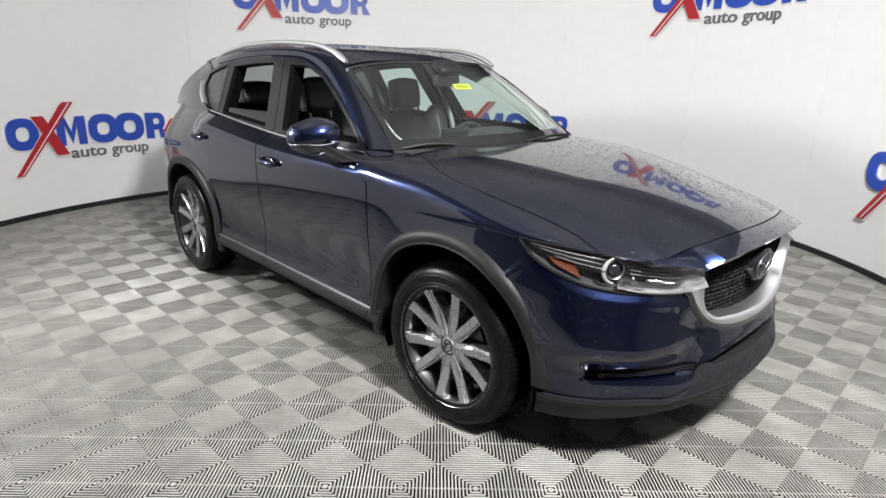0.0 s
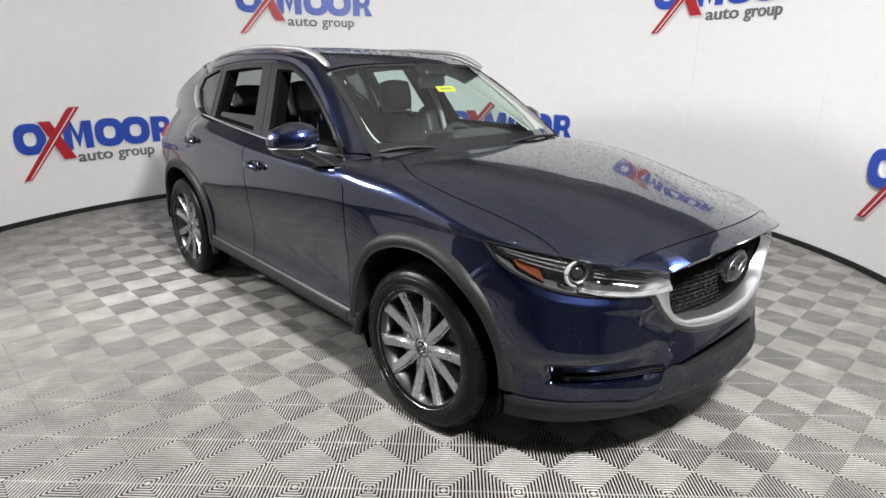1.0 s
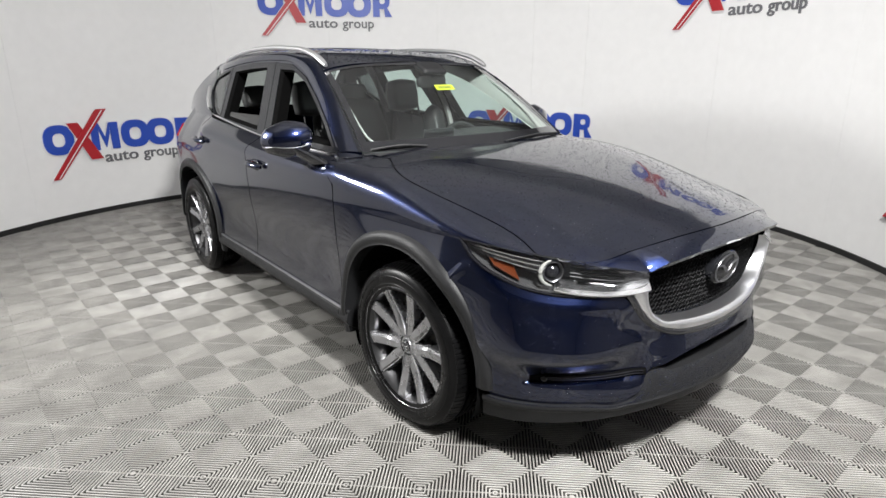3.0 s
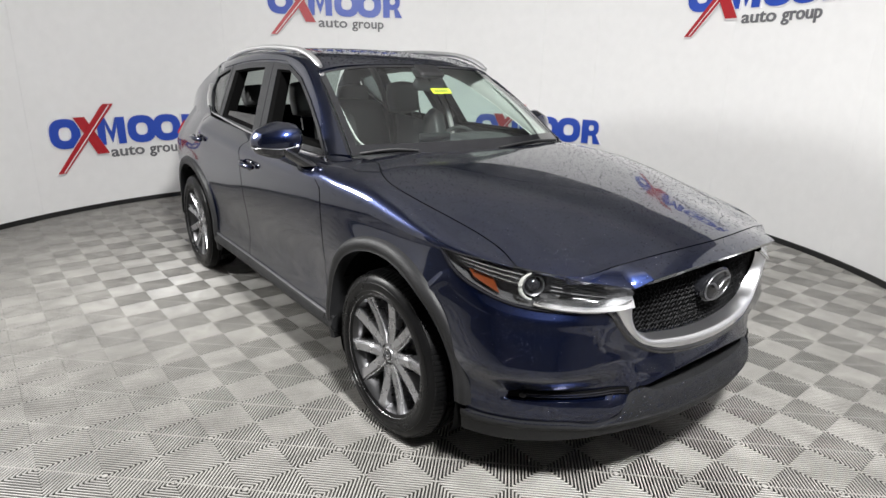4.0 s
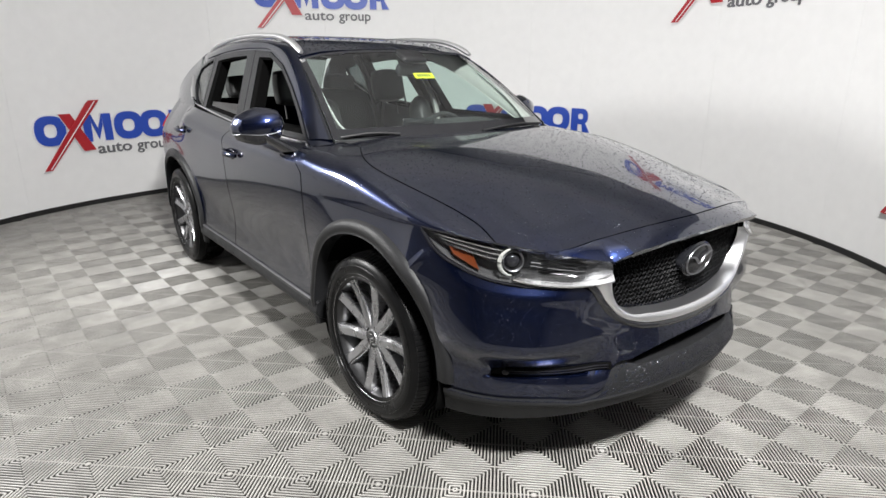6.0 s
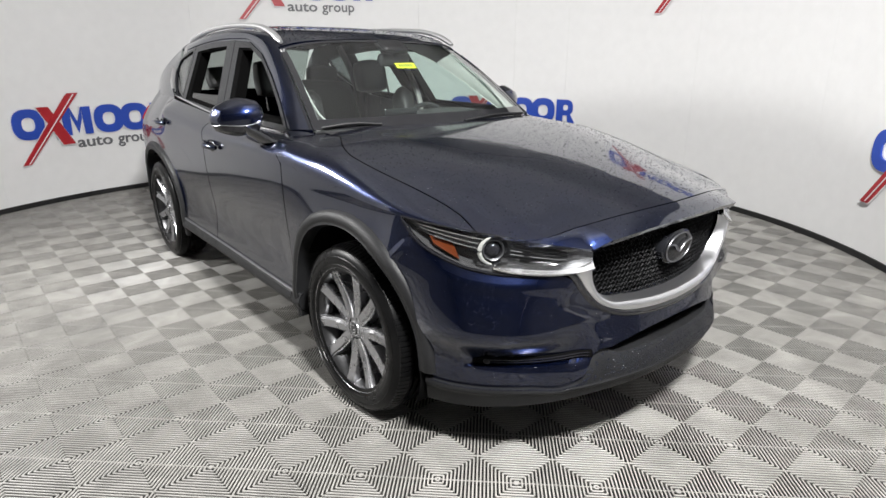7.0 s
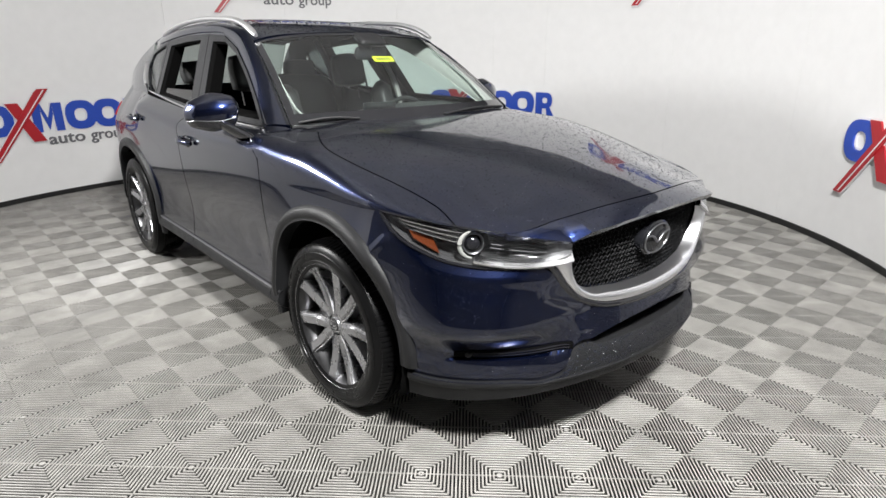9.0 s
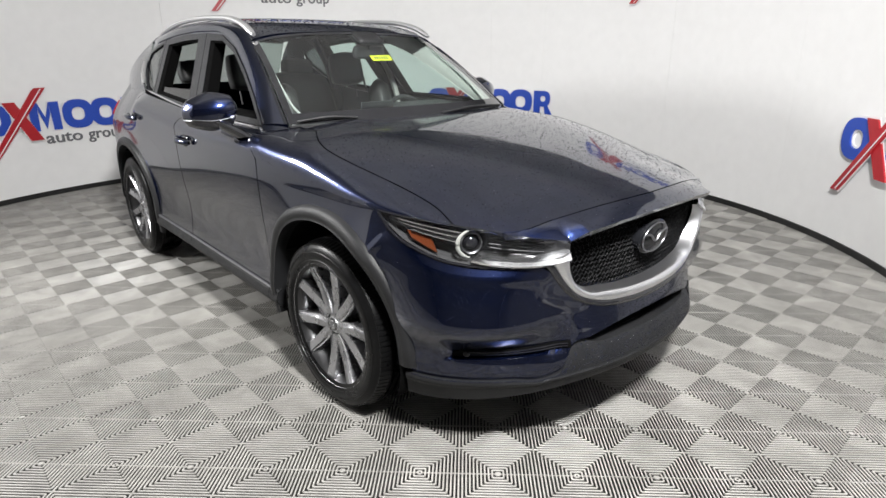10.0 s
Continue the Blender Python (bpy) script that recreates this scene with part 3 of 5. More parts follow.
def edge_z(y):
    """Height of the bonnet's front edge, falling to the lamp at its corners."""
    a = abs(y)
    return front_z(a) if a < 0.64 else lerp(front_z(0.64), lamp_top(s_at_y(a)) + 0.003, smooth((a - 0.64) / 0.03))


def hood_pt(u, v):
    k = 2 * v - 1
    xf = hood_front(abs(k) * 0.741) - 0.003
    xr = cowl_x(abs(k) * 0.66)
    x = lerp(xr, xf, u)
    y = k * (cut_y(x) - 0.003)
    z = hood_z(x, y)
    yf = k * (cut_y(xf) - 0.003)
    return Vector((x, y, z - (hood_z(xf, yf) - edge_z(yf)) * smooth((u - 0.5) / 0.5)))


lamp_top = spline((0.262, 0.921), (0.42, 0.914), (0.558, 0.903), (0.747, 0.884), (0.90, 0.858), (0.97, 0.846))


hood = panel("hood", hood_pt, 48, 60, PAINT, car, 0.014, "dark blue bonnet beaded with rain")
rain(hood_pt, 7000, 3, 0.0010, 0.0032, hood)

shoulder = spline((-0.507, 1.0), (0.0, 0.945), (0.30, 0.925), (0.35, 0.921), (0.49, 0.914), (0.61, 0.902))


def fender_low(u, v):
    x = lerp(-0.506, 0.398, u)
    lo = arch_z(x, 0.488) if x < 0.283 else 0.762 + (x - 0.283) * 0.92
    hi = shoulder(x) if x < 0.344 else shoulder(0.344) - (x - 0.344) * 0.80
    z = lerp(lo, max(hi, lo), v)
    return Vector((x, shell(s_at_x(x), z).y, z))


def fender_up(u, v):
    t = v
    x = lerp(-0.505 - 0.125 * math.sin(math.pi * min(t, 0.999)) ** 0.8, 0.608, u)
    zs = shoulder(x)
    w = shell(s_at_x(x), zs).y
    yc, zc = cut_y(x) + 0.003, cut_z(x)
    h = max(zc - zs, 0.0)
    # roll over from the side to the bonnet line
    k = smooth((x + 0.6) / 0.75)
    p0, p1, p2, p3 = (w, zs), (w, zs + lerp(0.80, 0.55, k) * h + 0.004), (lerp(yc, w, lerp(0.62, 0.45, k)), zc - lerp(0.06, 0.12, k) * (w - yc)), (yc, zc)
    b = [(1 - t) ** 3, 3 * t * (1 - t) ** 2, 3 * t * t * (1 - t), t**3]
    return Vector((x, sum(c * p[0] for c, p in zip(b, (p0, p1, p2, p3))), sum(c * p[1] for c, p in zip(b, (p0, p1, p2, p3)))))


for sg in (-1, 1):
    fen = tagged(new("fender"), "dark blue front fender")
    fen.parent = car
    panel("fender_side", fender_low, 60, 22, PAINT, fen, 0.0, sg=sg)
    panel("fender_top", fender_up, 60, 16, PAINT, fen, 0.0, sg=sg)
    rain(fender_up, 900, 5, 0.0010, 0.0026, fen, sg)

def polyline(*pts):
    return lambda q: float(np.interp(q, [p[0] for p in pts], [p[1] for p in pts]))


grille_top = polyline((0.0, 0.905), (0.25, 0.899), (0.42, 0.884), (0.468, 0.852), (0.649, 0.884))
grille_x = polyline((0.0, 0.958), (0.15, 0.954), (0.30, 0.942), (0.42, 0.922), (0.468, 0.886), (0.649, 0.764))
nose_us = [0.5 + 0.5 * d for d in [-1 + k / 20 for k in range(41)]]
nose_us = sorted(set(nose_us + [0.5 + sg * q / 1.29 for sg in (-1, 1) for q in (0.42, 0.468)]))


def nose_pt(u, v):
    y = lerp(-0.645, 0.645, u)
    a = abs(y)
    x0, x1 = hood_front(a) + 0.004, grille_x(a)
    x1 = max(x1, x0 + 0.002)
    return Vector((lerp(x0, x1, v), y, lerp(edge_z(y) - 0.001, grille_top(a), v) + 0.004 * math.sin(math.pi * v) * min((x1 - x0) / 0.06, 1)))


nose = panel("nose_panel", nose_pt, 60, 8, PAINT, car, 0.02, angle=22, us=nose_us)
rain(nose_pt, 500, 11, 0.0010, 0.0026, nose)

# ---- bumper cover ----
bump_hi = spline((0.190, 0.768), (0.300, 0.858), (0.344, 0.842), (0.438, 0.806), (0.524, 0.783), (0.644, 0.768), (0.800, 0.766), (0.885, 0.755), (0.942, 0.709), (1.002, 0.638), (1.067, 0.608), (1.223, 0.582), (QUARTER, 0.568))
bump_lo = spline((0.190, 0.343), (0.455, 0.331), (0.558, 0.335), (0.764, 0.348), (0.926, 0.352), (0.963, 0.380), (0.997, 0.444), (1.085, 0.471), (1.275, 0.501), (QUARTER, 0.506))


def slot_low(s):
    return lerp(0.418, 0.442, (s - 0.56) / 0.44)


def pocket(s, z):
    """Depth of the scoop round the fog lamp slot."""
    a = smooth((s - 0.515) / 0.06) * (1 - 0.85 * smooth((s - 0.93) / 0.10))
    top = lerp(0.545, 0.585, smooth((s - 0.55) / 0.3))
    low = slot_low(s)
    return 0.026 * a * smooth((top - z) / 0.13) * (0.42 * min(max((z - low + 0.052) / 0.048, 0.0), 1.0) + 0.58 * smooth((z - low + 0.006) / 0.007))


def swell(s, z):
    """Swell that leans the corner upwards, down to the crease over the fog slot."""
    top = bump_hi(s)
    line = nose_x(top) + 0.058 * (top - max(z, 0.57)) / (top - 0.57) - nose_x(max(z, 0.57))
    return line * smooth((z - 0.42) / 0.15) * smooth((s - 0.24) / 0.34) * smooth((1.03 - s) / 0.36)


def spline_lin(q, *pts):
    return float(np.interp(q, [p[0] for p in pts], [p[1] for p in pts]))


def bump_pt(u, v):
    d = lerp(-1.0, 1.0, u)
    a = abs(d)
    def z_for(s):
        lo, hi = bump_lo(s), bump_hi(s)
        k = smooth((0.955 - s) / 0.04)
        cuts = spline_lin(v, (0.0, lo), (0.14, min(slot_low(s) - 0.053, lerp(lo, hi, 0.3))), (0.34, min(slot_low(s), lerp(lo, hi, 0.36))), (0.54, min(0.53, lerp(lo, hi, 0.55))), (1.0, hi))
        return lerp(lerp(lo, hi, v), cuts, k)
    s0 = 0.19
    for _ in range(6):
        z = z_for(s0)
        s0 = s_at_x(math.sqrt(max(0.488**2 - (z - AZ) ** 2, 0.0)))
    s = lerp(QUARTER, s0, a)
    z = z_for(s)
    p = shell(s, z)
    n = Vector((p.x - 0.1, p.y * 0.8, 0)).normalized()
    p = p - n * pocket(s, z)
    p = p + n * swell(s, z)
    # brow crease under the lamp
    p = p + n * 0.006 * math.exp(-((z - bump_hi(s) + 0.035) / 0.02) ** 2) * smooth((0.9 - s) / 0.1)
    p.y *= 1 if d > 0 else -1
    return p


front_bumper = panel("front_bumper", bump_pt, 200, 44, PAINT, car, 0.016, "dark blue front bumper with rain spots")
rain(bump_pt, 5500, 7, 0.0009, 0.0024, front_bumper, 1, Vector((1, 0, 0.1)))

# black slot with fog lamp, both sides
def slot_pt(u, v):
    s = lerp(0.560, 0.996, u)
    low = slot_low(s) + 0.003
    z = lerp(low, low + 0.028 - 0.012 * smooth((0.1 - u) / 0.1), v)
    p = shell(s, z)
    n = Vector((p.x - 0.1, p.y * 0.8, 0)).normalized()
    return p + n * (swell(s, z) - pocket(s, z) + 0.004 + 0.003 * math.sin(math.pi * v))


for sg in (-1, 1):
    panel("fog_slot", slot_pt, 30, 6, VOID, front_bumper, 0.02, "black slot", sg=sg)
    for level in (0.36, 0.70):
        bm = bmesh.new()
        tube([Vector((q.x + 0.002, (q.y + 0.001) * sg, q.z)) for q in (slot_pt(lerp(0.12, 0.97, k / 20), level) for k in range(21))], 0.0028, 6, bm)
        part("slot_bar", bm, GLOSS, front_bumper, "thin gloss black bar")
    bm = bmesh.new()
    bmesh.ops.create_uvsphere(bm, u_segments=16, v_segments=8, radius=0.012)
    q = shell(0.615, 0.436)
    bmesh.ops.transform(bm, matrix=Matrix.Translation((q.x - 0.014, (q.y - 0.010) * sg, q.z)) @ Matrix.Diagonal((1.1, 1.0, 0.9, 1)), verts=bm.verts)
    part("fog_lamp", bm, DARK, front_bumper, "small round fog lamp")

# grey lower lip
lip_hi = spline((0.300, 0.341), (0.455, 0.330), (0.558, 0.334), (0.764, 0.346), (0.916, 0.348), (0.958, 0.369), (0.997, 0.439), (1.120, 0.439), (QUARTER, 0.436))
lip_lo = spline((0.30, 0.228), (0.5, 0.232), (0.75, 0.262), (1.0, 0.298), (QUARTER, 0.305))


lip_crest = spline((0.30, 0.336), (0.75, 0.340), (0.93, 0.345), (1.05, 0.352), (QUARTER, 0.350))


def lip_pt(u, v):
    d = lerp(-1, 1, u)
    s = lerp(QUARTER, 0.375, abs(d))
    hi, lo = lip_hi(s), lip_lo(s)
    crest = min(hi - 0.004, lip_crest(s))
    back = 0.012 + 0.35 * max(hi - crest - 0.01, 0.0)
    if v < 0.10:
        p = shell(s, hi)
        n = Vector((p.x - 0.1, p.y * 0.8, 0)).normalized()
        q = p - n * (0.042 - 0.054 * (v / 0.10) + (back - 0.012))
    elif v < 0.45:
        k = (v - 0.10) / 0.35
        z = lerp(hi - 0.002, crest, k)
        p = shell(s, z)
        n = Vector((p.x - 0.1, p.y * 0.8, 0)).normalized()
        q = p + n * (0.012 - (back - 0.012) * (1 - k) ** 1.3)
    elif v < 0.85:
        k = (v - 0.45) / 0.40
        z = lerp(crest, lo, k)
        p = shell(s, z)
        n = Vector((p.x - 0.1, p.y * 0.8, 0)).normalized()
        q = p + n * (0.012 + 0.006 * math.sin(math.pi * min(k * 3, 1.0)))
    else:
        z = lo - 0.012 * (v - 0.85) / 0.15
        p = shell(s, lo)
        n = Vector((p.x - 0.1, p.y * 0.8, 0)).normalized()
        q = p + n * (0.012 - 0.10 * (v - 0.85) / 0.15)
        q.z = z
    q.y *= 1 if d > 0 else -1
    return q


panel("lower_lip", lip_pt, 140, 40, CLAD, front_bumper, 0.0, "dark grey textured lower lip", angle=50)


rain(lambda u, v: lip_pt(u, lerp(0.11, 0.46, v)), 2600, 17, 0.0010, 0.0030, front_bumper, 1, Vector((1, 0, 1)))


def intake_pt(u, v):
    s = lerp(0.945, QUARTER, 1 - abs(2 * u - 1))
    p = shell(s, lerp(0.38, 0.60, v))
    q = Vector((p.x - 0.10, p.y, p.z))
    q.y *= 1 if u > 0.5 else -1
    return q


panel("lower_intake", intake_pt, 60, 4, VOID, front_bumper, 0.01, "black lower air intake")
bm = bmesh.new()
for zz, off in ((0.470, 0.06), (0.492, 0.06)):
    tube([Vector((shell(QUARTER - abs(d), zz).x - off, shell(QUARTER - abs(d), zz).y * (1 if d > 0 else -1), zz)) for d in [lerp(-0.46, 0.46, k / 30) for k in range(31)]], 0.009, 6, bm, 0.7)
part("intake_bar", bm, DARK, front_bumper)

# ---- grille ----
grille = thing("grille", "black mesh grille with chrome wing", "")
grille.parent = car
wing_out = along([(0.883, 0.788), (0.916, 0.756), (0.958, 0.702), (1.024, 0.640), (1.112, 0.602), (1.260, 0.580), (QUARTER, 0.572)], 40)
wing_in = along([(0.956, 0.811), (0.969, 0.755), (0.999, 0.696), (1.066, 0.645), (1.163, 0.629), (1.288, 0.617), (QUARTER, 0.611)], 40)


def wing_pt(u, v):
    d = 2 * u - 1
    k = (1 - abs(d)) * 40
    i = min(int(k), 39)
    a, b = wing_out[i].lerp(wing_out[i + 1], k - i), wing_in[i].lerp(wing_in[i + 1], k - i)
    off = spline((0, -0.010), (0.06, 0.006), (0.16, 0.010), (0.50, 0.009), (0.60, 0.004), (1.0, -0.050))(v)
    w = min(v / 0.6, 1.0 + (v - 0.6) * 0.4)
    s, z = lerp(a.x, b.x, w), lerp(a.y, b.y, w)
    p = shell(s, z)
    n = Vector((p.x - 0.1, p.y * 0.8, 0)).normalized()
    q = p + n * (off * lerp(0.7, 1.0, smooth((1 - abs(d)) / 0.35)))
    q.y *= 1 if d > 0 else -1
    return q


panel("chrome_wing", wing_pt, 160, 20, WING, grille, 0.0, "bright chrome wing round the grille", angle=60)


def wing_edge_pt(u, v):
    d = 2 * u - 1
    k = (1 - abs(d)) * 40
    i = min(int(k), 39)
    a, b = wing_out[i].lerp(wing_out[i + 1], k - i), wing_in[i].lerp(wing_in[i + 1], k - i)
    e = (a - b).normalized()
    c = a + e * lerp(0.020, -0.004, v)
    p = shell(c.x, c.y)
    n = Vector((p.x - 0.1, p.y * 0.8, 0)).normalized()
    q = p + n * (0.004 + 0.006 * math.sin(math.pi * v))
    q.y *= 1 if d > 0 else -1
    return q


panel("wing_surround", wing_edge_pt, 120, 4, GLOSS, grille, 0.02, "gloss black edge")

grille_lo = spline((0.0, 0.607), (0.25, 0.622), (0.36, 0.647), (0.40, 0.685), (0.44, 0.75), (0.47, 0.83))


def grille_surf(y, z, off=0.0):
    a = abs(y)
    return Vector((0.905 - 0.30 * a * a - 0.15 * a**4 - 0.10 * (0.9 - z) + off, y, z))


def grille_pt(u, v):
    y = lerp(-0.455, 0.455, u)
    return grille_surf(y, lerp(grille_lo(abs(y)) - 0.02, grille_top(min(abs(y), 0.43)) + 0.02, v), -0.03)


panel("grille_back", grille_pt, 40, 10, VOID, grille, 0.01)


def shelf_pt(u, v):
    y = lerp(-0.375, 0.375, u)
    a = abs(y)
    z = grille_lo(a)
    p = shell(s_at_y(max(a, 0.001)), z)
    return Vector((lerp(p.x - 0.012, p.x - 0.10, v), y, z + lerp(-0.004, 0.012, v)))


shelf = panel("grille_shelf", shelf_pt, 40, 4, GLOSS, grille, 0.01, "wet gloss black shelf")
rain(shelf_pt, 900, 13, 0.0012, 0.0034, shelf)
# mesh of small slanted bars in rows
bm = bmesh.new()
rows_z = [0.60 + 0.0185 * k for k in range(17)]
for k, zz in enumerate(rows_z):
    pts = []
    for j in range(0, 93):
        y = -0.46 + 0.01 * j
        a = abs(y)
        if grille_lo(min(a, 0.47)) - 0.01 < zz < grille_top(min(a, 0.43)) + 0.01:
            wig = 0.0055 * (1 if (j + k) % 2 else -1)
            pts.append(grille_surf(y, zz + wig, 0.0))
        elif pts:
            if len(pts) > 2:
                tube(pts, 0.0024, 4, bm, 1.0)
            pts = []
    if len(pts) > 2:
        tube(pts, 0.0024, 4, bm, 1.0)
for j in range(0, 46):
    y = -0.45 + 0.02 * j
    a = abs(y)
    lo, hi = grille_lo(min(a, 0.47)), grille_top(min(a, 0.43))
    for k in range(int((hi - lo) / 0.037)):
        z0 = lo + 0.037 * k + (0.0 if j % 2 else 0.018)
        tube([grille_surf(y, z0, 0.002), grille_surf(y + (0.004 if k % 2 else -0.004), z0 + 0.018, 0.002)], 0.002, 4, bm)
mesh_bars = part("mesh", bm, MESH, grille, "fine black mesh")
tagged(mesh_bars, kind="stuff")
# emblem: a dark round plate, oval ring and plain bent wing
bm = bmesh.new()
lathe(bm, [(0.0, 0.016), (0.070, 0.015), (0.078, 0.010), (0.081, -0.03)], 40)
EMB = Matrix.Translation((0.905, 0, 0.780)) @ pose(0, 0, 0, -6, 0, -90) @ Matrix.Diagonal((1.25, 1, 0.86, 1))
bmesh.ops.transform(bm, matrix=EMB, verts=bm.verts)
part("emblem", bm, FRAME, grille, "round black badge plate")
bm = bmesh.new()
tube([(0.066 * math.cos(2 * math.pi * k / 40), 0.021, 0.066 * math.sin(2 * math.pi * k / 40)) for k in range(40)], 0.0030, 8, bm, closed=True)
tube(along([(-0.060, 0.022, 0.026), (-0.03, 0.024, 0.018), (0, 0.025, -0.016), (0.03, 0.024, 0.018), (0.060, 0.022, 0.026)], 16), 0.0042, 8, bm)
bmesh.ops.transform(bm, matrix=EMB, verts=bm.verts)
part("badge_ring", bm, BADGE, grille, "grey metal oval ring")

# ---- headlamps ----
lamp_lo = spline((0.262, 0.915), (0.30, 0.872), (0.344, 0.845), (0.438, 0.810), (0.524, 0.787), (0.644, 0.772), (0.80, 0.771), (0.90, 0.775), (0.965, 0.795))


def lamp_skin(s, z, off):
    p = shell(s, z)
    n = Vector((p.x - 0.1, p.y * 0.9, 0)).normalized()
    return p + n * off


def lens_pt(u, v):
    s = lerp(0.262, 0.958, u)
    return lamp_skin(s, lerp(lamp_lo(s) + 0.002, lamp_top(s) - 0.002, v), 0.004 + 0.004 * math.sin(math.pi * v))


def bucket_pt(u, v):
    s = lerp(0.262, 0.965, u)
    dep = 0.07 * math.sin(math.pi * min(u * 1.1, 1)) ** 0.6 * min(1, math.sin(math.pi * v) * 1.6) + 0.012
    return lamp_skin(s, lerp(lamp_lo(s), lamp_top(s), v), -dep)


for sg in (-1, 1):
    hl = thing("headlamp", "clear swept-back headlamp with amber reflector", "")
    hl.parent = car
    panel("bucket", bucket_pt, 50, 12, LAMP_GREY, hl, 0.0, sg=sg)
    panel("lens", lens_pt, 50, 10, LENS, hl, 0.0, sg=sg).visible_shadow = False

    def rim_pts(edge):
        return [Vector((q.x, q.y * sg, q.z)) for q in (lamp_skin(s, edge(s), 0.004) for s in [lerp(0.26, 0.955, k / 40) for k in range(41)])]
    bm = bmesh.new()
    tube(rim_pts(lamp_top), 0.004, 6, bm)
    tube(rim_pts(lamp_lo), 0.005, 6, bm)
    part("rim", bm, GLOSS, hl)
    # chrome ledges over the reflector
    for z_off, s0, s1 in ((0.62, 0.40, 0.57), (0.75, 0.34, 0.585), (0.88, 0.30, 0.60)):
        def ledge_pt(u, v, z_off=z_off, s0=s0, s1=s1):
            q = lerp(s0, s1, u)
            return lamp_skin(q, lerp(lamp_lo(q), lamp_top(q), z_off) + lerp(-0.006, 0.004, v), lerp(-0.006, -0.034, v))
        panel("chrome_ledge", ledge_pt, 14, 2, CHROME, hl, 0.004, "chrome ledge", sg=sg)

    def amber_pt(u, v):
        s = lerp(lerp(0.372, 0.400, 1 - v), lerp(0.468, 0.505, 1 - v), u)
        return lamp_skin(s, lerp(lerp(0.846, 0.806, u), lerp(0.866, 0.854, u), v), -0.010 - 0.012 * v)
    panel("amber_reflector", amber_pt, 10, 6, AMBER, hl, 0.01, "amber side reflector", sg=sg)
    # projector
    c = lamp_skin(0.612, 0.842, -0.042)
    aim = Vector((0.86, 0.5 * 1, 0)).normalized()
    m = Matrix.Translation((c.x, c.y * sg, c.z)) @ Vector((aim.x, aim.y * sg, 0)).to_track_quat("Y", "Z").to_matrix().to_4x4()
    bm = bmesh.new()
    lathe(bm, [(0.0, 0.030), (0.016, 0.026), (0.028, 0.012), (0.031, 0.0)], 28)
    bmesh.ops.transform(bm, matrix=m, verts=bm.verts)
    part("projector", bm, GLOSS, hl, "dark round projector lens")
    bm = bmesh.new()
    lathe(bm, [(0.032, 0.022), (0.036, 0.026), (0.039, 0.010), (0.036, -0.01), (0.031, 0.0), (0.032, 0.022)], 32)
    bmesh.ops.transform(bm, matrix=m, verts=bm.verts)
    part("projector_ring", bm, BADGE, hl, "grey metal ring")
    bm = bmesh.new()
    arcp = [m @ Vector((-0.049 * math.cos(a) * sg * -1, 0.030, 0.047 * math.sin(a))) for a in [lerp(radians(105), radians(262), k / 20) for k in range(21)]]
    tube(arcp, [0.0030 + 0.0046 * math.sin(math.pi * k / 20) for k in range(21)], 8, bm)
    part("light_guide", bm, PEARL, hl, "milky crescent light guide")
    # inner bright bar running to the wing
    bm = bmesh.new()
    for k in range(4):
        zz = 0.84 + 0.012 * (k - 1)
        tube([Vector((q.x, q.y * sg, q.z)) for q in (lamp_skin(s, lerp(zz, zz - 0.025, (s - 0.68) / 0.24), -0.032) for s in [lerp(0.68, 0.90, j / 12) for j in range(13)])], 0.0022, 5, bm)
    part("inner_ribs", bm, DARK, hl)

    def strip_pt(u, v):
        s = lerp(0.628, 0.962, u)
        mid = spline((0.628, 0.803), (0.75, 0.792), (0.85, 0.790), (0.90, 0.796), (0.962, 0.806))(s)
        h = spline((0.628, 0.004), (0.70, 0.010), (0.85, 0.011), (0.90, 0.016), (0.962, 0.016))(s)
        return lamp_skin(s, mid + h * (2 * v - 1), 0.020 - 0.034 * v)
    panel("chrome_strip", strip_pt, 30, 6, CHROME, hl, 0.008, "chrome strip joining the wing", sg=sg)

# ---- doors and rear body ----
def belt(x):
    return 1.118 + rise(x)


def gh(x, z):
    """Greenhouse side, leaning in."""
    return Vector((x, cabin_y(x, z), z))


def side_pt(x, z):
    return Vector((x, shell(s_at_x(x), z).y, z))


def scoop(x, z):
    """Hollow low on the doors."""
    return 0.010 * math.exp(-((z - 0.58) / 0.12) ** 2) * smooth((x + 2.5) / 0.4) * smooth((-0.45 - x) / 0.2)


def door_skin(x, z):
    p = side_pt(x, z)
    p.y -= scoop(x, z)
    return p


def loop_frame(outer, inner, nseg, depth):
    """Ring of skin between two matching outlines on the greenhouse, with depth inwards."""
    bm = bmesh.new()

    def ring(keys):
        out = []
        for k in range(len(keys)):
            a, b = keys[k], keys[(k + 1) % len(keys)]
            for q in range(nseg):
                t = q / nseg
                out.append((lerp(a[0], b[0], t), lerp(a[1], b[1], t)))
        return out
    o, i = ring(outer), ring(inner)
    rows = []
    for (xo, zo), (xi, zi) in zip(o, i):
        a, b = gh(xo, zo), gh(xi, zi)
        rows.append((a - Vector((0, 0.012, 0)), a, a.lerp(b, 0.5), b, b - Vector((0, depth, 0))))
    return bm, rows


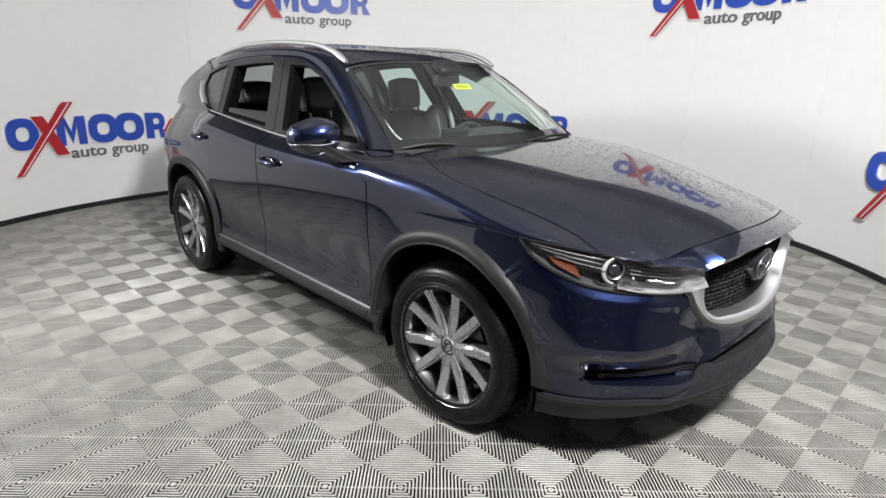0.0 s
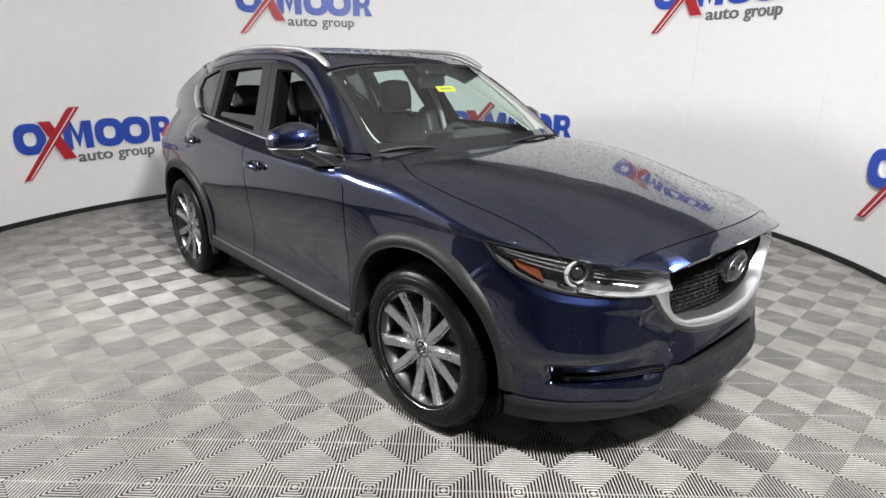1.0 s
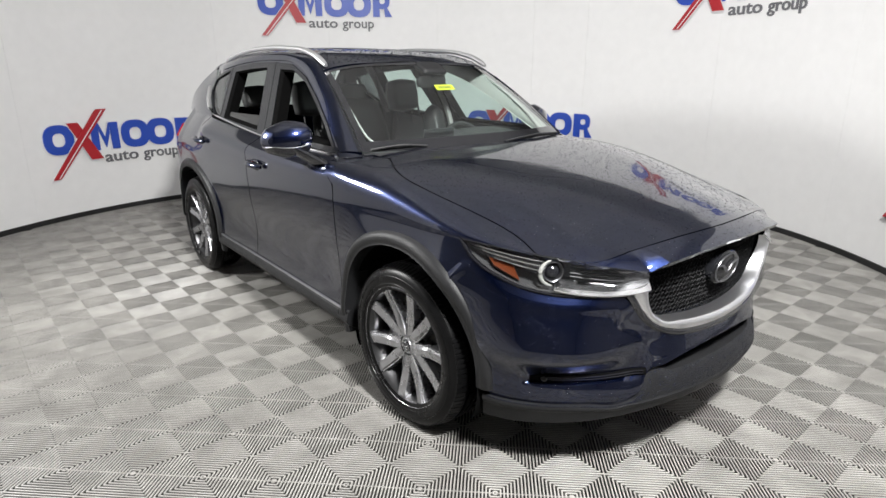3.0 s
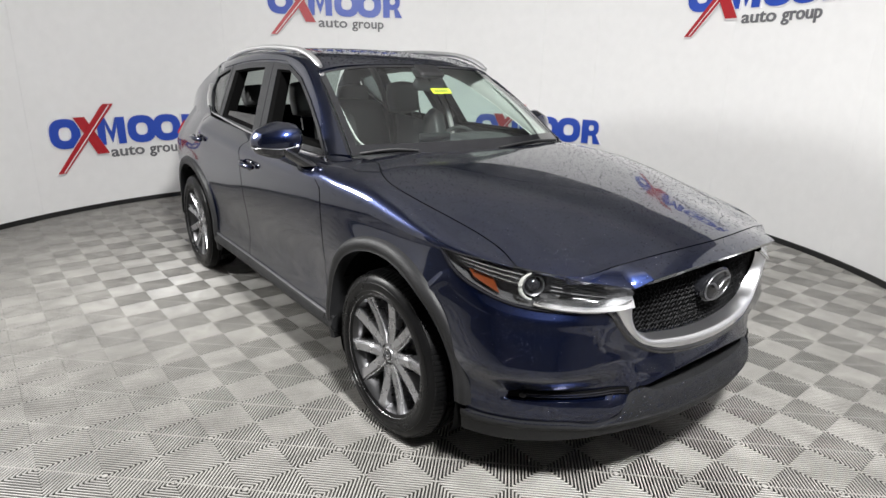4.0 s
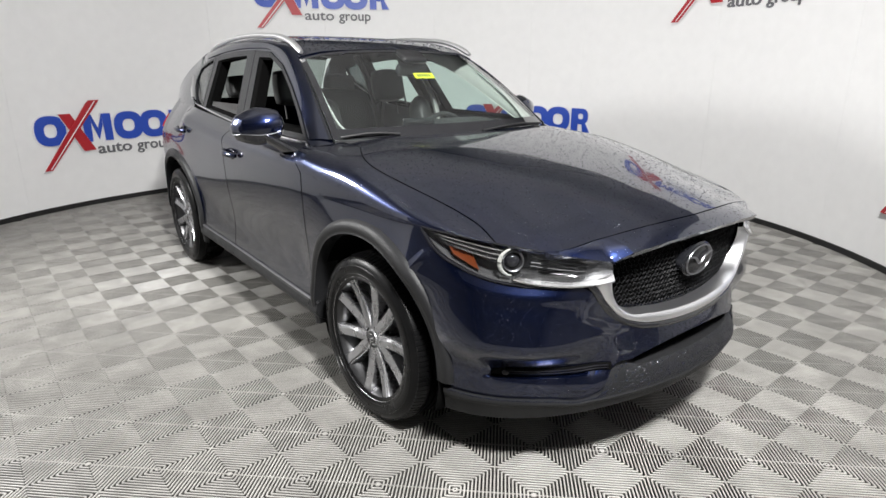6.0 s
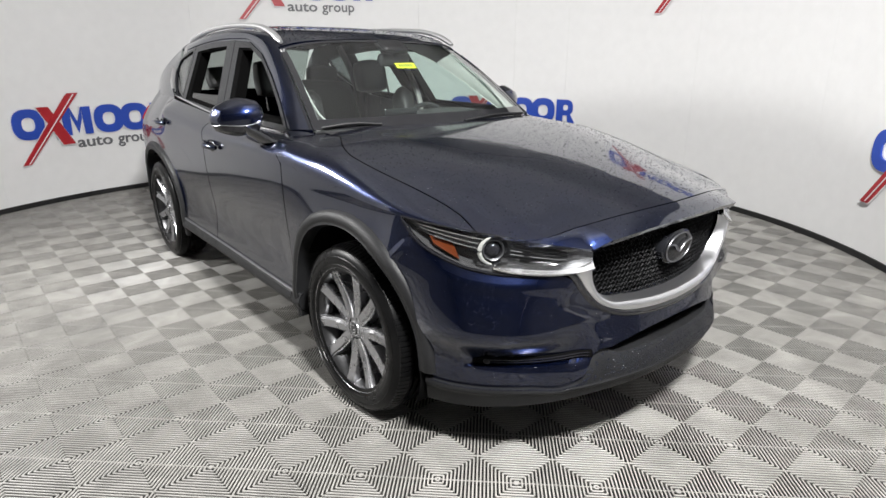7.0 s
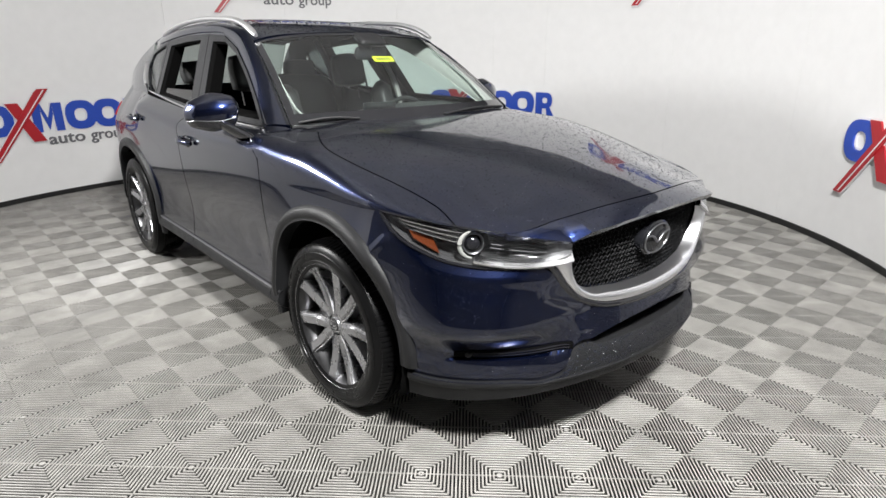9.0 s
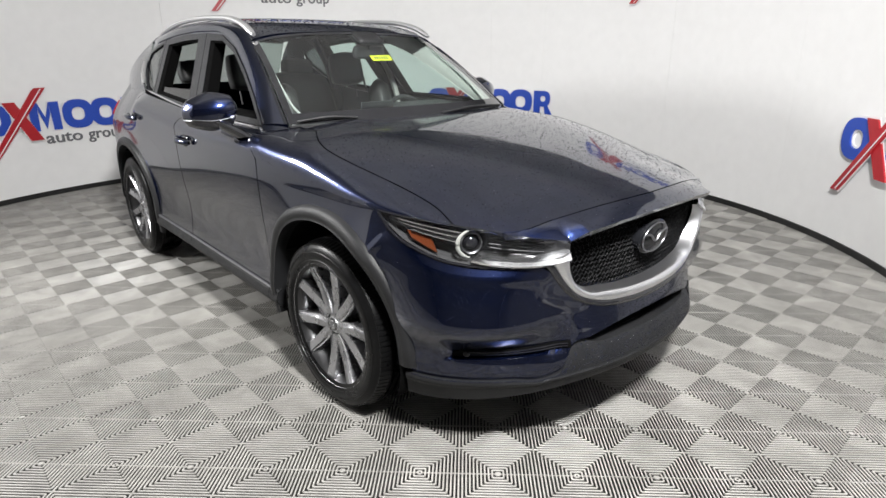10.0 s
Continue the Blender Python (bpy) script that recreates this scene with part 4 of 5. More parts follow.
def seal(inner, sg, parent):
    """Black rubber run inside a window opening, with the depth of the door behind it."""
    cx, cz = (sum(p[k] for p in inner) / len(inner) for k in (0, 1))
    rows = []
    for k in range(len(inner)):
        a, b = inner[k], inner[(k + 1) % len(inner)]
        for q in range(6):
            x, z = lerp(a[0], b[0], q / 6), lerp(a[1], b[1], q / 6)
            xi, zi = x + (cx - x) * 0.075, z + (cz - z) * 0.085
            o, i = gh(x, z), gh(xi, zi)
            rows.append((o - Vector((0, 0.004, 0)), o.lerp(i, 0.5) - Vector((0, 0.010, 0)), i - Vector((0, 0.018, 0)), i - Vector((0, 0.085, 0))))
    part("window_seal", frame_mesh(bmesh.new(), rows, sg), SEAL, parent, "black rubber window run")


def frame_mesh(bm, rows, sg):
    g = [[bm.verts.new((p.x, p.y * sg, p.z)) for p in r] for r in rows]
    for k in range(len(g)):
        p, q = g[k - 1], g[k]
        for j in range(len(p) - 1):
            bm.faces.new((p[j], p[j + 1], q[j + 1], q[j]))
    return bm


top_pts = along([(-0.642, 1.126), (-0.836, 1.243), (-1.073, 1.384), (-1.271, 1.482), (-1.491, 1.548), (-1.795, 1.566), (-2.158, 1.559), (-2.47, 1.531), (-2.70, 1.492), (-2.835, 1.440), (-2.85, 1.385)], 80)
F_OUT = [(-0.668, 1.115), (-1.566, 1.128), (-1.735, 1.552), (-1.50, 1.538), (-1.275, 1.470), (-1.06, 1.362), (-0.85, 1.240)]
F_IN = [(-0.735, 1.142), (-1.490, 1.148), (-1.645, 1.510), (-1.46, 1.505), (-1.250, 1.440), (-1.03, 1.325), (-0.87, 1.230)]
R_OUT = [(-1.574, 1.128), (-2.375, 1.178), (-2.445, 1.524), (-2.10, 1.551), (-1.742, 1.553)]
R_IN = [(-1.690, 1.150), (-2.315, 1.186), (-2.375, 1.492), (-2.10, 1.513), (-1.850, 1.520)]
Q_OUT = [(-2.384, 1.180), (-2.52, 1.190), (-2.80, 1.350), (-2.80, 1.450), (-2.452, 1.522)]
Q_IN = [(-2.400, 1.194), (-2.53, 1.200), (-2.775, 1.350), (-2.765, 1.435), (-2.478, 1.500)]


def pane(outline, sg, name, mat, parent, inset=0.022):
    bm = bmesh.new()
    n = 6
    pts = []
    for k in range(len(outline)):
        a, b = outline[k], outline[(k + 1) % len(outline)]
        for q in range(n):
            pts.append((lerp(a[0], b[0], q / n), lerp(a[1], b[1], q / n)))
    front = [bm.verts.new((x, (gh(x, z).y - inset) * sg, z)) for x, z in pts]
    bm.faces.new(front)
    ob = part(name, bm, mat, parent, smooth=False)
    ob.visible_shadow = False
    return ob


def front_door_pt(u, v):
    x = lerp(-1.566, lerp(-0.514, -0.634, smooth((v - 0.84) / 0.14)), u)
    return door_skin(x, lerp(0.395, belt(x), v))


rear_edge = spline((0.0, -2.185), (0.12, -2.20), (0.3, -2.27), (0.5, -2.40), (0.7, -2.49), (0.85, -2.50), (1.0, -2.44))


def rear_door_pt(u, v):
    x = lerp(rear_edge(v), -1.574, u)
    return door_skin(x, lerp(0.40, belt(x), v))


def quarter_pt(u, v):
    xa = rear_edge(v) - 0.006
    x = lerp(-3.05, xa, u)
    zb = arch_z(x, 0.488, AX, 0.42)
    z = lerp(zb, belt(x) + 0.0, v)
    return side_pt(x, z)


def handle(sg, x, z, door):
    y = half_width(x, z)
    # a flat black bulge stands in for the shade behind the handle
    bm = bmesh.new()
    bmesh.ops.create_uvsphere(bm, u_segments=20, v_segments=10, radius=1)
    bmesh.ops.transform(bm, matrix=Matrix.Translation((x - 0.015, (y - 0.004) * sg, z - 0.002)) @ Matrix.Diagonal((0.055, 0.010, 0.034, 1)), verts=bm.verts)
    part("handle_shade", bm, GLOSS, door, "black bulge for the shaded hollow behind the handle")
    bm = bmesh.new()
    tube(along([(x - 0.105, (y + 0.006) * sg, z + 0.010), (x - 0.06, (y + 0.034) * sg, z + 0.010), (x + 0.03, (y + 0.036) * sg, z + 0.004), (x + 0.085, (y + 0.012) * sg, z + 0.0)], 14), [0.010] + [0.0155] * 13 + [0.011], 10, bm, 1.0)
    part("door_handle", bm, PAINT, door, "dark blue pull handle")


for sg in (-1, 1):
    fd = thing("front_door", "dark blue front door", "")
    fd.parent = car
    panel("door_skin", front_door_pt, 40, 36, PAINT, fd, 0.014, sg=sg)
    rain(lambda u, v: front_door_pt(1 - 0.22 * u * u, lerp(0.04, 0.62, v)), 900, 19, 0.0007, 0.0020, fd, sg, Vector((0, 1, 0)))
    bm, rows = loop_frame(F_OUT, F_IN, 8, 0.05)
    part("window_frame", frame_mesh(bm, rows, sg), FRAME, fd, "black window frame")
    seal(F_IN, sg, fd)
    handle(sg, -1.40, 0.980, fd)
    rd = thing("rear_door", "dark blue rear door", "")
    rd.parent = car
    panel("door_skin", rear_door_pt, 36, 36, PAINT, rd, 0.014, sg=sg)
    bm, rows = loop_frame(R_OUT, R_IN, 8, 0.05)
    part("window_frame", frame_mesh(bm, rows, sg), FRAME, rd, "black window frame")
    seal(R_IN, sg, rd)
    handle(sg, -2.345, 1.038, rd)
    if sg < 0:
        low = [(-1.690, 1.140), (-2.300, 1.180), (-2.318, 1.225), (-1.735, 1.232)]
        pane(low, sg, "lowered_glass", GLASS_DARK, rd)
    else:
        pane(F_IN, sg, "window_glass", GLASS, fd)
        pane(R_IN, sg, "window_glass", GLASS, rd)
    panel("quarter_panel", quarter_pt, 30, 34, PAINT, car, 0.014, sg=sg)
    bm, rows = loop_frame(Q_OUT, Q_IN, 8, 0.03)
    qf = part("quarter_window_frame", frame_mesh(bm, rows, sg), FRAME, car, "black quarter window frame")
    pane(Q_IN, sg, "quarter_glass", GLASS_DARK, qf, inset=0.012)
    # chrome belt moulding with its upturned end
    bm = bmesh.new()
    pts = [gh(x, belt(x) + 0.004) + Vector((0, 0.008, 0)) for x in [lerp(-0.655, -2.50, k / 40) for k in range(41)]]
    pts += [gh(x, z) + Vector((0, 0.008, 0)) for x, z in ((-2.56, 1.198), (-2.64, 1.235), (-2.74, 1.30), (-2.835, 1.375))]
    belt_line = [Vector((p.x, p.y * sg, p.z)) for p in pts]
    tube(belt_line[:43], [0.007] * 41 + [0.010, 0.012], 8, bm, 1.0)
    part("belt_moulding", bm, CHROME, car, "thin chrome belt moulding")
    bm = bmesh.new()
    tube(belt_line[42:], [0.013, 0.020, 0.019], 8, bm, 1.0)
    part("quarter_bar", bm, SATIN, car, "bright satin bar behind the quarter window")

    # pillar and roof side
    A = [gh(p[0], p[1]) for p in top_pts[:72]]
    B = along([(-0.54, 0.722, 1.128), (-0.73, 0.684, 1.264), (-0.92, 0.645, 1.392), (-1.10, 0.605, 1.499), (-1.24, 0.585, 1.560), (-1.50, 0.57, 1.598), (-2.0, 0.56, 1.612), (-2.5, 0.55, 1.59), (-2.85, 0.535, 1.55)], 71)

    def rail_pt(u, v):
        i = min(int(u * 71), 70)
        a, b = A[i].lerp(A[i + 1], u * 71 - i), B[i].lerp(B[i + 1], u * 71 - i)
        p = a.lerp(b, v)
        return p + Vector((0.1, 0.55, 0.45)).normalized() * 0.008 * math.sin(math.pi * v)
    panel("roof_side", rail_pt, 72, 8, PAINT, car, 0.012, sg=sg)
    panel("pillar_foot", lambda u, v: rail_pt(0.0, lerp(-0.12, 1.0, u)) + Vector((0.085, 0.012, -0.030)) * v - Vector((0.010, 0, 0.004)), 8, 3, PAINT, car, 0.0, sg=sg)
    panel("screen_moulding", lambda u, v: rail_pt(0.25 * u, lerp(0.86 + 0.05 * u, 0.999, v)) + Vector((0.35, 0.3, 0.8)) * 0.003, 24, 4, FRAME, car, 0.002, "black moulding beside the windscreen", sg=sg)

    def cover_pt(u, v):
        q = lerp(0.0, 0.50, u) * 71
        i = min(int(q), 70)
        low = A[i].lerp(A[i + 1], q - i) + Vector((0.0, -0.092, -0.034))
        high = B[i].lerp(B[i + 1], q - i) + Vector((-0.012, -0.016, -0.016))
        return low.lerp(high, v) + Vector((0, -0.010, -0.006)) * math.sin(math.pi * v)
    panel("pillar_cover", cover_pt, 30, 6, PALE, car, 0.006, "pale inner cover of the screen pillar", sg=sg)

    def seal_pt(u, v):
        q = u * 72
        i = min(int(q), 71)
        x, z = (lerp(top_pts[i][n], top_pts[i + 1][n], q - i) for n in (0, 1))
        low = 0.032 + 0.05 * smooth((-2.62 - x) / 0.15)
        back = smooth((-2.6 - x) / 0.2)
        p = gh(x - 0.03 * back * v, z + lerp(-low, 0.012 + 0.02 * back, v))
        return p - Vector((0, 0.007, 0))
    panel("door_opening_rail", seal_pt, 72, 3, PAINT, car, 0.010, sg=sg)

    def cap_pt(u, v):
        a = Vector((-2.64, 0.612, 1.488)).lerp(Vector((-2.765, 0.556, 1.546)), v)
        b = Vector((-2.80, 0.597, 1.440)).lerp(Vector((-2.935, 0.533, 1.532)), v)
        return a.lerp(b, u) + Vector((0, 0.004, 0.002)) * math.sin(math.pi * v)
    panel("rear_pillar_cap", cap_pt, 8, 6, PAINT, car, 0.0, sg=sg)

    def dpil_pt(u, v):
        t = u
        xa = spline((0.0, -2.46), (0.35, -2.74), (0.65, -2.835), (1.0, -2.79))(v)
        xb = spline((0.0, -3.36), (0.38, -3.29), (0.70, -3.14), (1.0, -2.94))(v)
        yb = spline((0.0, 0.665), (0.38, 0.640), (0.70, 0.600), (1.0, 0.550))(v)
        x = lerp(xa, xb, t)
        zz = lerp(lerp(1.188, 1.20, t), lerp(1.458, 1.524, t), v)
        return Vector((x, lerp(rear_y(xa, zz), yb, t**2.2), zz))
    panel("rear_pillar", dpil_pt, 24, 16, PAINT, car, 0.0, sg=sg)

    def shoulder_pt(u, v):
        x = lerp(-3.34, -2.44, u)
        a = side_pt(max(x, -3.05), belt(max(x, -3.05)) - 0.004) if x > -3.05 else shell(s_at_x(XR) - (XR - x), belt(-3.0) - 0.004)
        b = dpil_pt(min(max((x + 2.46) / -0.90, 0.0), 1.0), 0.004)
        b.y = min(b.y, a.y)
        return a.lerp(b, v)
    panel("rear_shoulder", shoulder_pt, 16, 3, PAINT, car, 0.0, sg=sg)
    # tail lamp
    def tail_pt(u, v):
        s = lerp(-3.35, -3.68, u)
        z = lerp(lerp(1.0, 0.96, u), lerp(1.10, 1.06, u), v)
        p = shell(s, z)
        return p + Vector((-0.3, 0.9, 0)) * 0.012
    panel("tail_lamp", tail_pt, 12, 6, TAIL_RED, car, 0.03, "red wraparound tail lamp", sg=sg)

    # rear bumper corner and tail
    def tail_skin(u, v):
        s = lerp(-3.152, -(3.05 + QUARTER), u)
        return shell(s, lerp(0.42, 1.19, v))
    panel("tail_skin", tail_skin, 40, 20, PAINT, car, 0.0, sg=sg)

    def rear_clad(u, v):
        s = lerp(-3.12, -(3.05 + QUARTER), u)
        p = shell(s, lerp(0.25, 0.425, v))
        return p + Vector((-0.004 * u, 0.008 * (1 - u), 0))
    panel("rear_cladding", rear_clad, 40, 4, CLAD, car, 0.02, sg=sg)

# ---- roof, glass, rails ----
roof_mid = spline((-0.98, 1.545), (-1.15, 1.587), (-1.5, 1.630), (-1.9, 1.648), (-2.4, 1.636), (-2.85, 1.592), (-3.2, 1.540))
roof_edge_y = spline((-0.98, 0.620), (-1.1, 0.603), (-1.24, 0.586), (-1.5, 0.572), (-2.0, 0.562), (-2.5, 0.552), (-2.85, 0.537), (-3.2, 0.52))
roof_edge_z = spline((-0.98, 1.450), (-1.10, 1.503), (-1.24, 1.560), (-1.50, 1.599), (-2.0, 1.613), (-2.5, 1.591), (-2.85, 1.551), (-3.2, 1.50))
screen_top = spline((0.0, -1.00), (0.35, -1.035), (0.606, -1.108))


def roof_pt(u, v):
    k = 2 * v - 1
    x = lerp(screen_top(abs(k) * 0.6), -2.93, u)
    ye = roof_edge_y(x)
    zm, ze = roof_mid(x), roof_edge_z(x)
    return Vector((x, k * ye, zm - (zm - ze) * (0.45 * k * k + 0.55 * abs(k) ** 6)))


roof = panel("roof", roof_pt, 50, 40, PAINT, car, 0.02, "dark blue roof beaded with rain")
rain(roof_pt, 9000, 9, 0.0015, 0.0048, roof)


def screen_pt(u, v, off=0.0):
    k = 2 * u - 1
    a = abs(k)
    xb, xt = lerp(-0.375, -0.545, a**2.2), lerp(-0.998, -1.105, a**2.2)
    yb, yt = 0.716, 0.600
    zb, zt = lerp(1.132, 1.126, a * a), lerp(1.546, 1.495, 0.45 * a * a + 0.55 * a**6)
    x, y, z = lerp(xb, xt, v), k * lerp(yb, yt, v), lerp(zb, zt, v)
    b = 0.016 * math.sin(math.pi * v)
    return Vector((x + b * 0.5 + off * 0.5, y, z + b + off))


ws = panel("windscreen", screen_pt, 40, 20, GLASS, car, 0.0, "clear tinted windscreen")
ws.visible_shadow = False


# black ceramic border, wider at the foot
def border(name, fn):
    return panel(name, fn, 40, 5, GLOSS, ws, 0.0, "black glass border")


border("border_foot", lambda u, v: screen_pt(u, 0.10 * v, 0.0016))
border("border_head", lambda u, v: screen_pt(u, 0.965 + 0.035 * v, 0.0016))
border("border_side", lambda u, v: screen_pt(0.022 * v, u, 0.0016))
border("border_side", lambda u, v: screen_pt(1 - 0.022 * v, u, 0.0016))


def cowl_pt(u, v):
    k = 2 * u - 1
    a = abs(k)
    p = screen_pt(u, 0.0)
    h = Vector((cowl_x(a * 0.66) + 0.004, k * 0.672, hood_z(cowl_x(a * 0.66), k * 0.66) - 0.008))
    return Vector((p.x, p.y, p.z - 0.006)).lerp(h, v) - Vector((0, 0, 0.016 * math.sin(math.pi * v)))


panel("cowl", cowl_pt, 40, 6, DARK, car, 0.01, "black plastic cowl")
for y0, y1, x0, x1 in ((-0.690, -0.41, -0.515, -0.435), (0.06, 0.56, -0.36, -0.425)):
    bm = bmesh.new()
    z0 = 1.146
    tube(along([(x0, y0, z0 - 0.006), ((x0 + x1) / 2 + 0.01, (y0 + y1) / 2, z0 + 0.010), (x1, y1, z0)], 12), 0.0075, 6, bm, 0.8)
    tube(along([(x0 - 0.012, y0 + 0.02, z0 - 0.010), ((x0 + x1) / 2, (y0 + y1) / 2 + 0.02, z0 + 0.002), (x1 - 0.01, y1, z0 - 0.008)], 12), 0.004, 5, bm)
    part("wiper", bm, DARK, car, "black wiper at rest")
for sg in (-1, 1):
    bm = bmesh.new()
    pts = along([(-1.10, 0.590, 1.530), (-1.19, 0.586, 1.572), (-1.34, 0.578, 1.610), (-1.6, 0.567, 1.632), (-2.0, 0.557, 1.640), (-2.4, 0.550, 1.618), (-2.66, 0.544, 1.580), (-2.76, 0.540, 1.556)], 40)
    tube([Vector((p.x, p.y * sg, p.z)) for p in pts], [0.012] + [0.019] * 39 + [0.010], 10, bm, 0.8)
    part("roof_rail", bm, SATIN, car, "satin silver roof rail")

# rear glass and tailgate top
panel("rear_glass", lambda u, v: Vector((lerp(-3.38, -3.0, v), (2 * u - 1) * lerp(0.64, 0.54, v), lerp(1.19, 1.52, v))) - Vector((0.05 * math.sin(math.pi * u), 0, 0)), 16, 6, GLASS_REAR, car, 0.0, "rear window glass").visible_shadow = False
panel("tailgate_top", lambda u, v: Vector((lerp(-2.92, -3.03, v) - 0.05 * math.sin(math.pi * u), (2 * u - 1) * 0.53, lerp(1.545, 1.52, v) + 0.03 * math.sin(math.pi * u))), 16, 4, PAINT, car, 0.015)
panel("tailgate_sill", lambda u, v: Vector((lerp(-3.42, -3.38, v), (2 * u - 1) * 0.64, 1.188)) - Vector((0.02 * math.sin(math.pi * u), 0, 0)), 16, 2, PAINT, car, 0.0)

# ---- mirrors ----
for sg in (-1, 1):
    mir = thing("door_mirror", "dark blue door mirror with black foot", "", m=Matrix.Translation((-0.08, -0.03, 0.008) if sg > 0 else (0, 0, 0)))
    mir.parent = car
    bm = bmesh.new()
    bmesh.ops.create_cube(bm, size=1)
    bmesh.ops.subdivide_edges(bm, edges=bm.edges[:], cuts=13, use_grid_fill=True)

    def mirror_pt(c, grow=1.0):
        q = c.lerp(c.normalized() * 1.2, 0.74) * grow
        # blunt face to the rear, sloping to the front, lower toward the tip, hollow below
        top = 1 - 0.20 * max(q.y, 0) - 0.16 * max(q.x, 0) - 0.05 * max(-q.y, 0)
        zz = q.z * top + 0.05 if q.z > 0 else q.z * (1.12 - 0.22 * max(q.y, 0)) + 0.05
        xx = q.x if q.x > 0 else q.x * 0.75
        return Vector((-0.868 + xx * 0.080 - 0.035 * q.y, (0.955 + q.y * 0.100) * sg, 1.180 + zz * 0.074 - 0.010 * q.y))
    for f in bm.faces:
        f.material_index = 1 if f.calc_center_median().z * 2 < -0.43 else 0
    for v in bm.verts:
        v.co = mirror_pt(v.co * 2)
    part("mirror_cap", bm, [PAINT, GLOSS], mir, "dark blue mirror cap with black underside", angle=80)
    bm = bmesh.new()
    add_box(bm, -0.942, -0.935, 0.885, 1.012, 1.132, 1.216, bevel=0.003)
    for v in bm.verts:
        v.co.y *= sg
        v.co.x -= 0.18 * (abs(v.co.y) - 0.985)
    part("mirror_glass", bm, CHROME, mir, "mirror glass")
    bm = bmesh.new()
    rim = [Vector((1, lerp(-0.9, 1, k / 12), -0.43)) for k in range(13)] + [Vector((lerp(1, -0.8, k / 8), 1, -0.43)) for k in range(1, 9)]
    tube([mirror_pt(p, 1.003) for p in rim], 0.0017, 6, bm)
    part("trim_line", bm, BADGE, mir, "thin bright line")
    bm = bmesh.new()
    ring = []
    for t in range(9):
        k = t / 8
        c = Vector((lerp(-0.70, -0.865, k), lerp(0.862, 0.955, k), lerp(1.068, 1.150, k)))
        w, h = lerp(0.105, 0.070, k), lerp(0.034, 0.030, k)
        ring.append([bm.verts.new((c.x + w * math.cos(2 * math.pi * q / 12) * 0.8, (c.y + h * math.sin(2 * math.pi * q / 12)) * sg, c.z + 0.012 * math.cos(2 * math.pi * q / 12))) for q in range(12)])
    for p, q in zip(ring, ring[1:]):
        for j in range(12):
            bm.faces.new((p[j], p[(j + 1) % 12], q[(j + 1) % 12], q[j]))
    part("mirror_foot", bm, GLOSS, mir, "gloss black mirror foot")

# ---- cladding ----
for sg in (-1, 1):
    for xc, a0, a1 in ((0.0, 192, -1), (AX, 181, -12)):
        def arch_pt(u, v, xc=xc, a0=a0, a1=a1):
            a = radians(lerp(a0, a1, u))
            r = spline((0.0, 0.452), (0.12, 0.452), (0.3, 0.462), (0.85, 0.508), (1.0, 0.516))(v)
            sq = 1 + 0.012 * math.cos(4 * a) * -1
            x, z = xc + r * sq * math.cos(a), max(AZ + r * sq * math.sin(a), 0.255)
            p = shell(s_at_x(x), max(z, 0.30))
            n = Vector((max(p.x - 0.1, 0), p.y * 0.9, 0)).normalized() if x > 0.1 else Vector((0, 1, 0))
            off = spline((0.0, -0.09), (0.12, 0.004), (0.3, 0.016), (0.85, 0.010), (1.0, -0.004))(v)
            q = Vector((p.x, p.y, z)) + n * off
            return q
        panel("wheel_arch", arch_pt, 60, 12, CLAD, car, 0.0, "dark grey plastic wheel arch", sg=sg, angle=50)
        bm = bmesh.new()
        n = 30
        rr = []
        for k in range(n + 1):
            a = radians(lerp(205, -25, k / n))
            rr.append([bm.verts.new((xc + 0.455 * math.cos(a), y * sg, max(AZ + 0.455 * math.sin(a), 0.2))) for y in (0.86, 0.70, 0.52)])
        for p, q in zip(rr, rr[1:]):
            for j in range(2):
                bm.faces.new((p[j], p[j + 1], q[j + 1], q[j]))
        bm.faces.new([r[2] for r in rr])
        part("wheel_liner", bm, VOID, car)
    for x0, x1 in ((-0.435, -0.518), (-0.523, -1.566), (-1.572, -2.235)):
        def sill_pt(u, v, x0=x0, x1=x1):
            x = lerp(x0, x1, u)
            z = spline((0.0, 0.398), (0.18, 0.386), (0.3, 0.372), (0.75, 0.315), (1.0, 0.27))(v)
            off = spline((0.0, -0.012), (0.18, 0.010), (0.3, 0.014), (0.75, 0.0), (1.0, -0.09))(v)
            return Vector((x, girth(0.38) + off, z - 0.010 * smooth((x + 1.6) / 1.2)))
        panel("sill_cladding", sill_pt, 20, 10, CLAD, car, 0.0, "dark grey sill cladding", sg=sg, angle=60)
    bm = bmesh.new()
    tube([Vector((x, (girth(0.38) + 0.006) * sg, 0.3935 - 0.010 * smooth((x + 1.6) / 1.2))) for x in [lerp(-0.44, -2.235, k / 40) for k in range(41)]], 0.0065, 6, bm)
    part("sill_strip", bm, BADGE, car, "thin silver strip along the sill")

# dark shell under the skin
bm = bmesh.new()
add_box(bm, -3.45, 0.62, -0.50, 0.50, 0.24, 0.62, bevel=0.03)
add_box(bm, -2.2, -0.49, -0.84, 0.84, 0.25, 0.42, bevel=0.02)
add_box(bm, -0.47, 0.80, -0.52, 0.52, 0.60, 0.86, bevel=0.03)
part("underbody", bm, VOID, car, "black underbody")

